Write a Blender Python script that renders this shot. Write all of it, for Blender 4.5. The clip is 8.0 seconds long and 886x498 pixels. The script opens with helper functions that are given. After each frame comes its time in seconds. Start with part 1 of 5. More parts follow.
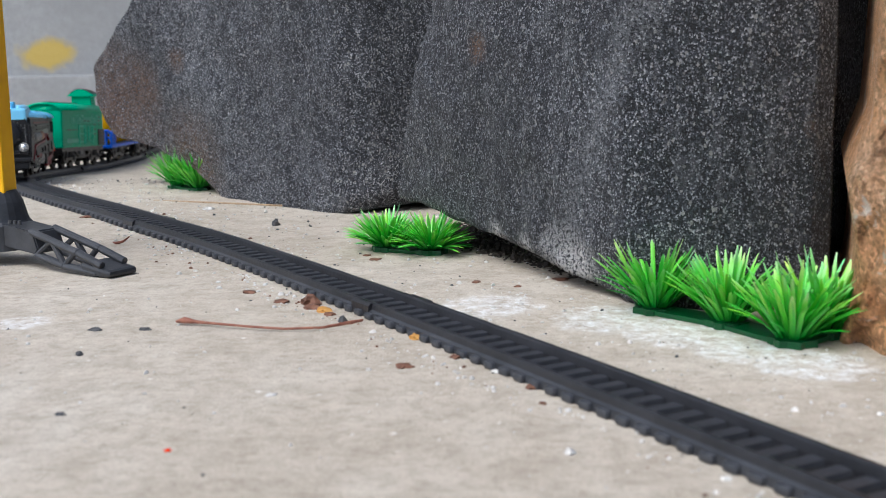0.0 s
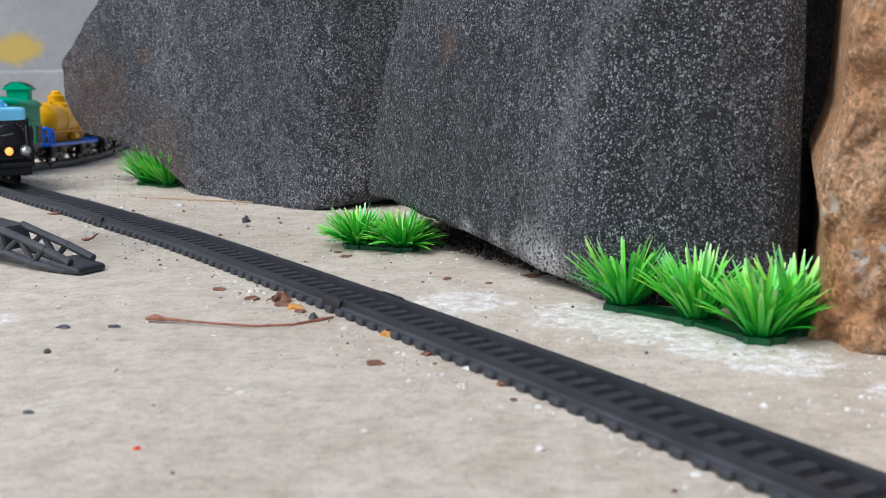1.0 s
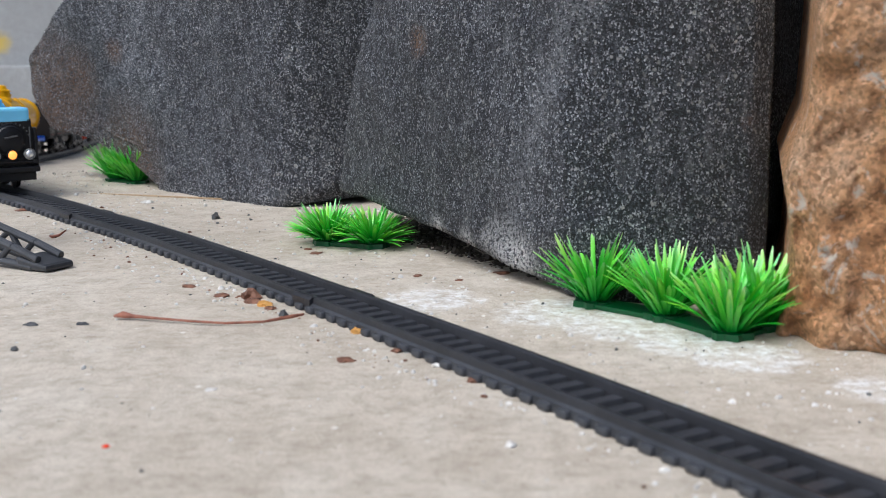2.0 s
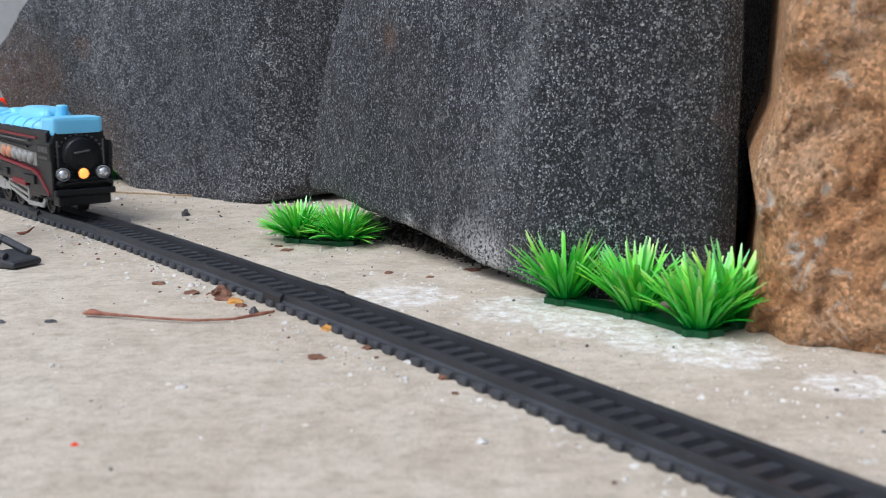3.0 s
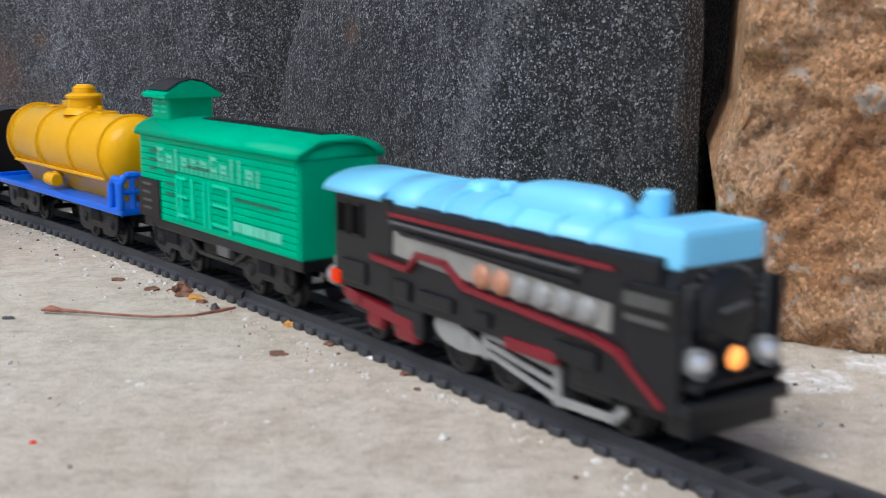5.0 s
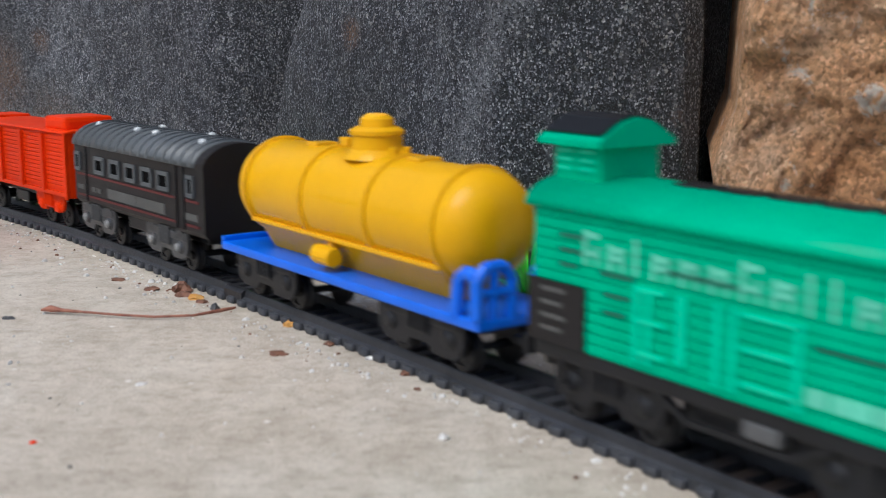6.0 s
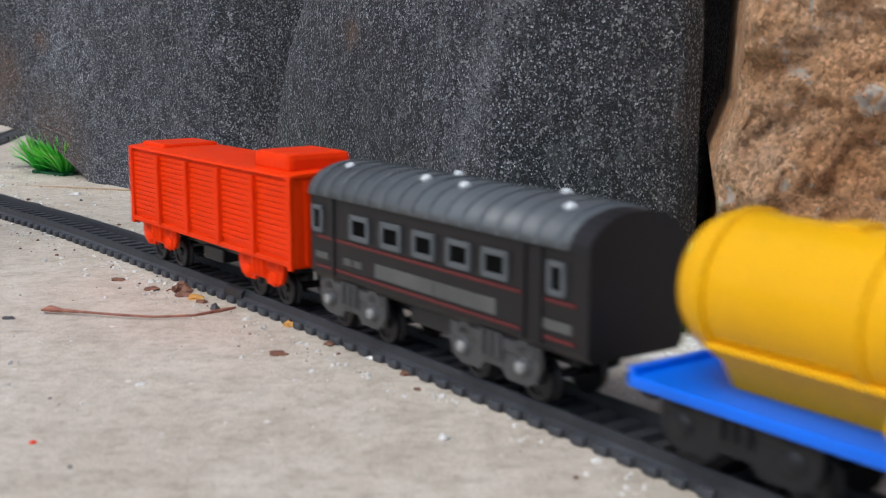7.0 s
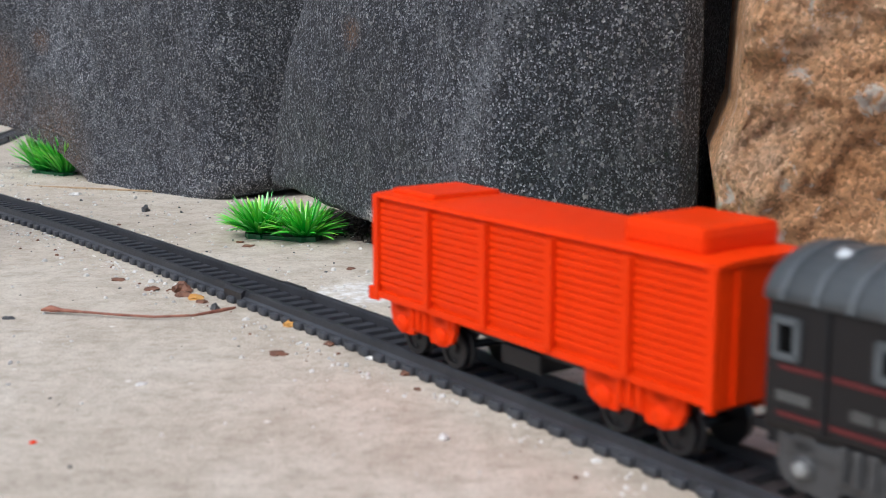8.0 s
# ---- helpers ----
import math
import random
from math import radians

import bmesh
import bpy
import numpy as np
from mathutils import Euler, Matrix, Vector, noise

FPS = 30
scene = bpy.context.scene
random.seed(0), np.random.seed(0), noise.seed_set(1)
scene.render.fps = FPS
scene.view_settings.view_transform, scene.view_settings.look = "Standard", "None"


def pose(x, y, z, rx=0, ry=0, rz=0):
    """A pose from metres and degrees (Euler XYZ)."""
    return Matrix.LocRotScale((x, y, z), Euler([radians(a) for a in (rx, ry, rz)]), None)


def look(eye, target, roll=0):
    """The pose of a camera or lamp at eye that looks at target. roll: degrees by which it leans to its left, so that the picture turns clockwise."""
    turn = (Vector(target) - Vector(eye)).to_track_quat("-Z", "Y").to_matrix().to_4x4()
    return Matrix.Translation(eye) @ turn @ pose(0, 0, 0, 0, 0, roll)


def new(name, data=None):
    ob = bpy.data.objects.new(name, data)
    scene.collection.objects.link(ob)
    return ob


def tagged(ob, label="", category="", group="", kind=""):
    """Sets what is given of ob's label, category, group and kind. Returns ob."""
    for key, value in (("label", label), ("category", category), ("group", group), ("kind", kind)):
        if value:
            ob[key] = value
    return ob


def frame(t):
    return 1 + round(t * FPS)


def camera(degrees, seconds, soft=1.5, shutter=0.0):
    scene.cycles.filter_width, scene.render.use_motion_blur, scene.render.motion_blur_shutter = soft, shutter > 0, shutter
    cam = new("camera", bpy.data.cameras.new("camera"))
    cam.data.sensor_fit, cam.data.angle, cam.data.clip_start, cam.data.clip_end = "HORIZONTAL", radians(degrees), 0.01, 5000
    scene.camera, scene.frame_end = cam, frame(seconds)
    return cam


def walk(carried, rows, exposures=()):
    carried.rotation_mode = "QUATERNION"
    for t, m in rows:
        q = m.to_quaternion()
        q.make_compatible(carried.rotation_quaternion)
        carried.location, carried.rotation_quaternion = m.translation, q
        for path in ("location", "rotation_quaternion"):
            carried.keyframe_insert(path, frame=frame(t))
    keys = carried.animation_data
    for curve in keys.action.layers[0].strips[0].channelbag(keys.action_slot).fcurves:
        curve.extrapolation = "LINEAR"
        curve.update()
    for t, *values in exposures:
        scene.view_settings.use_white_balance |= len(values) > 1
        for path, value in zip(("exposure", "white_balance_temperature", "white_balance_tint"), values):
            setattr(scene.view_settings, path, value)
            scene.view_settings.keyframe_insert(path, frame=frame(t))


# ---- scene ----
# Camera: a low, fixed stand beside the toy railway; it turns slowly to the right and then holds.
EYE = 0.085
cam = camera(40.0, 8.0, soft=0.4, shutter=0.4)
cam.data.dof.use_dof = True
cam.data.dof.focus_distance = 0.49
cam.data.dof.aperture_fstop = 29.0
TURNS = [
    (0.0, 5.987, -9.606, -1.028),
    (1.0, 4.601, -9.774, -0.794),
    (2.0, 3.193, -9.936, -0.550),
    (3.0, 1.811, -10.092, -0.313),
    (4.0, 0.426, -10.243, -0.073),
    (4.3, 0.02, -10.286, 0.0),
    (4.6, 0.0, -10.288, 0.0),
    (8.0, 0.0, -10.288, 0.0),
]
walk(cam, [(t, pose(0, 0, EYE, 90 + pitch, 0, yaw) @ pose(0, 0, 0, 0, 0, roll)) for t, yaw, pitch, roll in TURNS],
     exposures=[(0.0, 0.24, 5690, 6), (4.3, 0.25, 5690, 6), (5.5, 0.07, 5690, 6), (7.1, 0.09, 5690, 6), (8.0, 0.22, 5690, 6)])

# ---- light: an overcast day in the open ----
world = bpy.data.worlds.new("overcast")
scene.world = world
world.use_nodes = True
wn = world.node_tree.nodes
sky = wn.new("ShaderNodeTexSky")
sky.sky_type = 'NISHITA'
sky.sun_disc = False
SUN_UP, SUN_ROUND = radians(55), radians(224)
sky.sun_elevation, sky.sun_rotation = SUN_UP, SUN_ROUND
sky.dust_density, sky.air_density, sky.ozone_density = 5.0, 1.0, 0.6
wn["Background"].inputs["Strength"].default_value = 0.13
world.node_tree.links.new(sky.outputs["Color"], wn["Background"].inputs["Color"])
sun = new("sun", bpy.data.lights.new("sun", 'SUN'))
sun.data.energy, sun.data.angle, sun.data.color = 1.6, radians(40), (1.0, 0.96, 0.9)
sun.matrix_basis = look((math.sin(SUN_ROUND) * math.cos(SUN_UP) * 5, math.cos(SUN_ROUND) * math.cos(SUN_UP) * 5, math.sin(SUN_UP) * 5), (0, 0, 0))


# ---- materials ----
def shader(name):
    m = bpy.data.materials.new(name)
    m.use_nodes = True
    return m, m.node_tree.nodes, m.node_tree.links, m.node_tree.nodes["Principled BSDF"]


def noise_node(nodes, links, coords, scale, detail=4.0, rough=0.6, distortion=0.0):
    n = nodes.new("ShaderNodeTexNoise")
    n.inputs["Scale"].default_value, n.inputs["Detail"].default_value = scale, detail
    n.inputs["Roughness"].default_value, n.inputs["Distortion"].default_value = rough, distortion
    links.new(coords, n.inputs["Vector"])
    return n.outputs["Fac"]


def ramp(nodes, links, fac, stops):
    r = nodes.new("ShaderNodeValToRGB")
    while len(r.color_ramp.elements) < len(stops):
        r.color_ramp.elements.new(0.5)
    for e, (p, col) in zip(r.color_ramp.elements, stops):
        e.position = p
        e.color = (*col, 1) if len(col) == 3 else col
    links.new(fac, r.inputs["Fac"])
    return r.outputs["Color"]


def mixed(nodes, links, fac, a, b, blend='MIX'):
    m = nodes.new("ShaderNodeMix")
    m.data_type, m.blend_type = 'RGBA', blend
    for sock, v in ((m.inputs[0], fac), (m.inputs[6], a), (m.inputs[7], b)):
        if isinstance(v, (int, float)):
            sock.default_value = v
        elif isinstance(v, tuple):
            sock.default_value = (*v, 1)
        else:
            links.new(v, sock)
    return m.outputs[2]


def maths(nodes, links, op, a, b=0.0, clamp=False):
    m = nodes.new("ShaderNodeMath")
    m.operation, m.use_clamp = op, clamp
    for sock, v in ((m.inputs[0], a), (m.inputs[1], b)):
        if isinstance(v, (int, float)):
            sock.default_value = v
        else:
            links.new(v, sock)
    return m.outputs[0]


def bump(nodes, links, bsdf, height, strength, distance):
    b = nodes.new("ShaderNodeBump")
    b.inputs["Strength"].default_value, b.inputs["Distance"].default_value = strength, distance
    links.new(height, b.inputs["Height"])
    links.new(b.outputs["Normal"], bsdf.inputs["Normal"])


def coord(nodes, scale=None, links=None):
    c = nodes.new("ShaderNodeTexCoord").outputs["Object"]
    if scale:
        mp = nodes.new("ShaderNodeMapping")
        mp.inputs["Scale"].default_value = scale
        links.new(c, mp.inputs["Vector"])
        return mp.outputs["Vector"]
    return c


def plastic(name, col, rough=0.38, grain=900.0, relief=0.15, vary=0.12, coat=0.0, gloss=0.4, scuff=(0.6, 0.6, 0.6)):
    m, nodes, links, bsdf = shader(name)
    c = coord(nodes)
    fine = noise_node(nodes, links, c, grain, 5)
    wide = noise_node(nodes, links, c, 70, 4)
    base = mixed(nodes, links, ramp(nodes, links, wide, [(0.3, (0, 0, 0)), (0.75, (1, 1, 1))]),
                 tuple(v * (1 - vary) for v in col), tuple(min(1, v * (1 + vary)) for v in col))
    dusty = ramp(nodes, links, fine, [(0.62, (0, 0, 0)), (0.78, (0.16, 0.16, 0.16))])
    links.new(mixed(nodes, links, dusty, base, tuple(0.5 * a + 0.5 * b for a, b in zip(col, scuff))), bsdf.inputs["Base Color"])
    r = maths(nodes, links, 'MULTIPLY_ADD', wide, 0.25)
    r.node.inputs[2].default_value = rough - 0.12
    links.new(r, bsdf.inputs["Roughness"])
    bsdf.inputs["Coat Weight"].default_value = coat
    bsdf.inputs["Specular IOR Level"].default_value = gloss
    bump(nodes, links, bsdf, fine, relief, 0.0004)
    return m


BLACK = plastic("black_plastic", (0.0085, 0.0088, 0.011), 0.38, gloss=0.34, vary=0.3, scuff=(0.15, 0.15, 0.16))
TRACK_BLACK = plastic("track_plastic", (0.040, 0.042, 0.049), 0.45, 420, 0.3, 0.5, gloss=0.45, scuff=(0.25, 0.24, 0.22))
TRACK_WORN = plastic("track_rail", (0.024, 0.024, 0.028), 0.38, 600, 0.3, 0.4, scuff=(0.35, 0.34, 0.32))
CHARCOAL = plastic("charcoal_plastic", (0.011, 0.0095, 0.010), 0.45, gloss=0.28, scuff=(0.2, 0.2, 0.2))
ROOF_GREY = plastic("roof_plastic", (0.085, 0.093, 0.1), 0.4)
BLUE = plastic("sky_blue_plastic", (0.21, 0.59, 0.88), 0.34, vary=0.06, scuff=(0.4, 0.6, 0.8))
DEEP_BLUE = plastic("deck_blue_plastic", (0.012, 0.13, 0.72), 0.33, scuff=(0.2, 0.35, 0.8))
GREEN = plastic("green_plastic", (0.0, 0.37, 0.195), 0.38, gloss=0.15, scuff=(0.1, 0.55, 0.4))
PRINT_PALE = plastic("pale_print", (0.13, 0.54, 0.38), 0.5, vary=0.2)
GREEN_PALE = plastic("pale_green_plastic", (0.02, 0.55, 0.33), 0.4)
YELLOW = plastic("yellow_plastic", (0.69, 0.362, 0.0), 0.2, relief=0.02, vary=0.04, coat=0.14, gloss=0.1, scuff=(0.85, 0.47, 0.0))
ORANGE = plastic("orange_plastic", (1.0, 0.50, 0.01), 0.35, gloss=0.2)
RED = plastic("red_plastic", (0.70, 0.034, 0.0), 0.36, relief=0.05, vary=0.06, gloss=0.07, scuff=(0.85, 0.12, 0.03))
DARK_RED = plastic("crimson_plastic", (0.17, 0.008, 0.016), 0.4)
SILVER = plastic("silver_paint", (0.26, 0.26, 0.255), 0.3)
GREY = plastic("grey_plastic", (0.085, 0.085, 0.088), 0.35)
COPPER = plastic("copper_paint", (0.42, 0.2, 0.12), 0.3)
DULL = plastic("dull_silver_plastic", (0.05, 0.05, 0.052), 0.32, vary=0.4)
PANEL = plastic("panel_paint", (0.24, 0.235, 0.22), 0.35, vary=0.3)
WHITE = plastic("white_print", (0.55, 0.57, 0.58), 0.4)
FADED = plastic("faded_print", (0.075, 0.075, 0.072), 0.5, vary=0.3)
STRIPE = plastic("red_print", (0.085, 0.009, 0.010), 0.5)
HOLE = plastic("dark_recess", (0.003, 0.003, 0.003), 0.9, gloss=0.05, scuff=(0.01, 0.01, 0.01))
BASE_GREEN = plastic("grass_base_plastic", (0.003, 0.07, 0.018), 0.35)


def glowing_lamp():
    m, nodes, links, bsdf = shader("lit_bulb")
    bsdf.inputs["Base Color"].default_value = (0.8, 0.3, 0.08, 1)
    bsdf.inputs["Emission Color"].default_value = (1, 0.30, 0.05, 1)
    bsdf.inputs["Emission Strength"].default_value = 1.5
    return m


def lens_glass():
    m, nodes, links, bsdf = shader("lamp_lens")
    bsdf.inputs["Base Color"].default_value = (0.8, 0.82, 0.85, 1)
    bsdf.inputs["Metallic"].default_value = 0.7
    bsdf.inputs["Roughness"].default_value = 0.12
    bsdf.inputs["Coat Weight"].default_value = 0.6
    return m


BULB, LENS = glowing_lamp(), lens_glass()


def grass_plastic():
    m, nodes, links, bsdf = shader("grass_plastic")
    info = nodes.new("ShaderNodeObjectInfo").outputs["Random"]
    c = coord(nodes)
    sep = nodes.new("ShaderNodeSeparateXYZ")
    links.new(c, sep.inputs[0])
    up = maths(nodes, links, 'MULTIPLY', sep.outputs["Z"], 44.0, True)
    # blade colour by height: dark green at the root, pale at the tip
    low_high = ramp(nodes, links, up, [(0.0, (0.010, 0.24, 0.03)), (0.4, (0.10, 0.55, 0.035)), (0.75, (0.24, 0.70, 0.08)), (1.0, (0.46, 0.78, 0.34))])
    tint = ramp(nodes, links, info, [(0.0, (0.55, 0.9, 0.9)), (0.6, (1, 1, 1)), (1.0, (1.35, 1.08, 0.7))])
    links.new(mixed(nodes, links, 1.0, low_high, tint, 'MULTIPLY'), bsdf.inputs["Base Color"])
    bsdf.inputs["Roughness"].default_value = 0.3
    bsdf.inputs["Subsurface Weight"].default_value = 0.25
    bsdf.inputs["Subsurface Radius"].default_value = (0.001, 0.003, 0.001)
    bsdf.inputs["Subsurface Scale"].default_value = 0.5
    bump(nodes, links, bsdf, noise_node(nodes, links, c, 1200), 0.15, 0.0003)
    return m


GRASS = grass_plastic()


def concrete_floor():
    m, nodes, links, bsdf = shader("concrete_floor")
    c = coord(nodes)
    wide = noise_node(nodes, links, c, 9, 6, 0.62)
    mid = noise_node(nodes, links, c, 75, 6, 0.65)
    fine = noise_node(nodes, links, c, 650, 4, 0.7)
    col = ramp(nodes, links, wide, [(0.25, (0.40, 0.345, 0.275)), (0.5, (0.50, 0.445, 0.37)), (0.75, (0.58, 0.535, 0.465))])
    col = mixed(nodes, links, ramp(nodes, links, mid, [(0.36, (0.5, 0.5, 0.5)), (0.58, (0, 0, 0))]), col, (0.31, 0.26, 0.20))
    blot = noise_node(nodes, links, c, 260, 6, 0.75)
    col = mixed(nodes, links, 1.0, col, ramp(nodes, links, blot, [(0.32, (0.76, 0.73, 0.69)), (0.5, (1, 1, 1)), (0.68, (1.12, 1.12, 1.12))]), 'MULTIPLY')
    sand = noise_node(nodes, links, c, 1500, 3, 0.8)
    col = mixed(nodes, links, 1.0, col, ramp(nodes, links, sand, [(0.3, (0.72, 0.70, 0.68)), (0.5, (1, 1, 1)), (0.7, (1.2, 1.2, 1.2))]), 'MULTIPLY')
    grains = ramp(nodes, links, fine, [(0.27, (1, 1, 1)), (0.38, (0, 0, 0))])
    col = mixed(nodes, links, maths(nodes, links, 'MULTIPLY', grains, 0.8), col, (0.12, 0.095, 0.07))
    vor = nodes.new("ShaderNodeTexVoronoi")
    vor.inputs["Scale"].default_value = 130
    links.new(c, vor.inputs["Vector"])
    pits = ramp(nodes, links, vor.outputs["Distance"], [(0.05, (1, 1, 1)), (0.13, (0, 0, 0))])
    pick = ramp(nodes, links, noise_node(nodes, links, c, 40, 2), [(0.55, (0, 0, 0)), (0.62, (1, 1, 1))])
    col = mixed(nodes, links, maths(nodes, links, 'MULTIPLY', pits, pick), col, (0.72, 0.70, 0.66))
    # chalky bloom where the slab once lay damp
    bloom = None
    for px, py, size in ((0.034, 0.352, 0.024), (0.050, 0.334, 0.022), (0.064, 0.318, 0.020), (-0.026, 0.388, 0.022), (0.016, 0.370, 0.026), (-0.172, 0.36, 0.012), (0.090, 0.288, 0.014), (0.112, 0.302, 0.012)):
        dist = nodes.new("ShaderNodeVectorMath")
        dist.operation = 'DISTANCE'
        links.new(c, dist.inputs[0])
        dist.inputs[1].default_value = (px, py, 0)
        near = maths(nodes, links, 'DIVIDE', dist.outputs["Value"], size)
        near = maths(nodes, links, 'SUBTRACT', 1.0, near, True)
        bloom = near if bloom is None else maths(nodes, links, 'MAXIMUM', bloom, near)
    ragged = maths(nodes, links, 'ADD', bloom, maths(nodes, links, 'MULTIPLY', noise_node(nodes, links, c, 90, 8, 0.85, 0.5), 1.35))
    white = ramp(nodes, links, ragged, [(0.84, (0, 0, 0)), (1.50, (0.95, 0.95, 0.95))])
    spots = ramp(nodes, links, noise_node(nodes, links, c, 210, 9, 0.85), [(0.44, (0.0, 0.0, 0.0)), (0.62, (1, 1, 1))])
    col = mixed(nodes, links, maths(nodes, links, 'MULTIPLY', white, spots), col, (0.82, 0.83, 0.84))
    links.new(col, bsdf.inputs["Base Color"])
    bsdf.inputs["Roughness"].default_value = 0.85
    h = maths(nodes, links, 'ADD', maths(nodes, links, 'MULTIPLY', fine, 0.4), mid)
    bump(nodes, links, bsdf, h, 0.4, 0.0006)
    return m


def concrete_wall():
    m, nodes, links, bsdf = shader("concrete_wall")
    c = coord(nodes)
    wide = noise_node(nodes, links, c, 5, 6, 0.6)
    fine = noise_node(nodes, links, c, 90, 5, 0.7)
    col = ramp(nodes, links, wide, [(0.3, (0.22, 0.225, 0.23)), (0.7, (0.36, 0.365, 0.37))])
    col = mixed(nodes, links, ramp(nodes, links, fine, [(0.4, (0.5, 0.5, 0.5)), (0.6, (0, 0, 0))]), col, (0.24, 0.24, 0.245))
    dist = nodes.new("ShaderNodeVectorMath")
    dist.operation = 'DISTANCE'
    stretch = coord(nodes, (1.0, 0.0, 1.9), links)
    links.new(stretch, dist.inputs[0])
    dist.inputs[1].default_value = (-0.742, 0.0, 0.0775 * 1.9)
    near = maths(nodes, links, 'SUBTRACT', 1.0, maths(nodes, links, 'DIVIDE', dist.outputs["Value"], 0.062), True)
    paint = ramp(nodes, links, maths(nodes, links, 'ADD', near, maths(nodes, links, 'MULTIPLY', noise_node(nodes, links, c, 45, 4), 0.9)),
                 [(0.65, (0, 0, 0)), (1.2, (0.8, 0.8, 0.8))])
    col = mixed(nodes, links, paint, col, (0.52, 0.36, 0.03))
    links.new(col, bsdf.inputs["Base Color"])
    bsdf.inputs["Roughness"].default_value = 0.8
    bump(nodes, links, bsdf, fine, 0.4, 0.003)
    return m


def dark_granite(name):
    """Fine dark crystals, a scatter of pale ones, and a slanting grain."""
    m, nodes, links, bsdf = shader(name)
    c = coord(nodes)
    skew = nodes.new("ShaderNodeMapping")
    skew.inputs["Rotation"].default_value = (0.2, radians(24), 0.6)
    skew.inputs["Scale"].default_value = (1.0, 1.0, 0.8)
    links.new(c, skew.inputs["Vector"])
    s = skew.outputs["Vector"]
    wide = noise_node(nodes, links, c, 16, 6, 0.65)
    grain = nodes.new("ShaderNodeMapping")
    grain.inputs["Rotation"].default_value = (0.25, radians(28), 0.6)
    grain.inputs["Scale"].default_value = (1.5, 1.5, 0.42)
    links.new(c, grain.inputs["Vector"])
    streak = noise_node(nodes, links, grain.outputs["Vector"], 170, 8, 0.80)

    def crystals(scale, stops):
        v = nodes.new("ShaderNodeTexVoronoi")
        v.inputs["Scale"].default_value = scale
        links.new(s, v.inputs["Vector"])
        sep = nodes.new("ShaderNodeSeparateColor")
        links.new(v.outputs["Color"], sep.inputs[0])
        return ramp(nodes, links, sep.outputs[0], stops), v.outputs["Distance"]
    fine, cell = crystals(2300, [(0.0, (0.005, 0.005, 0.007)), (0.45, (0.023, 0.027, 0.036)), (0.74, (0.080, 0.090, 0.108)), (0.88, (0.27, 0.28, 0.305)), (1.0, (0.66, 0.67, 0.70))])
    large, _ = crystals(1150, [(0.0, (0, 0, 0)), (0.955, (0, 0, 0)), (0.985, (0.7, 0.7, 0.7)), (1.0, (1, 1, 1))])
    shade = ramp(nodes, links, wide, [(0.28, (0.42, 0.42, 0.44)), (0.5, (0.82, 0.82, 0.84)), (0.72, (1.45, 1.45, 1.45))])
    col = mixed(nodes, links, 1.0, fine, shade, 'MULTIPLY')
    col = mixed(nodes, links, ramp(nodes, links, streak, [(0.52, (0, 0, 0)), (0.68, (0.7, 0.7, 0.7))]), col, (0.17, 0.176, 0.194))
    col = mixed(nodes, links, ramp(nodes, links, streak, [(0.34, (0.8, 0.8, 0.8)), (0.47, (0, 0, 0))]), col, (0.012, 0.012, 0.014))
    col = mixed(nodes, links, large, col, (0.36, 0.355, 0.345))
    return m, nodes, links, bsdf, c, col, streak, cell


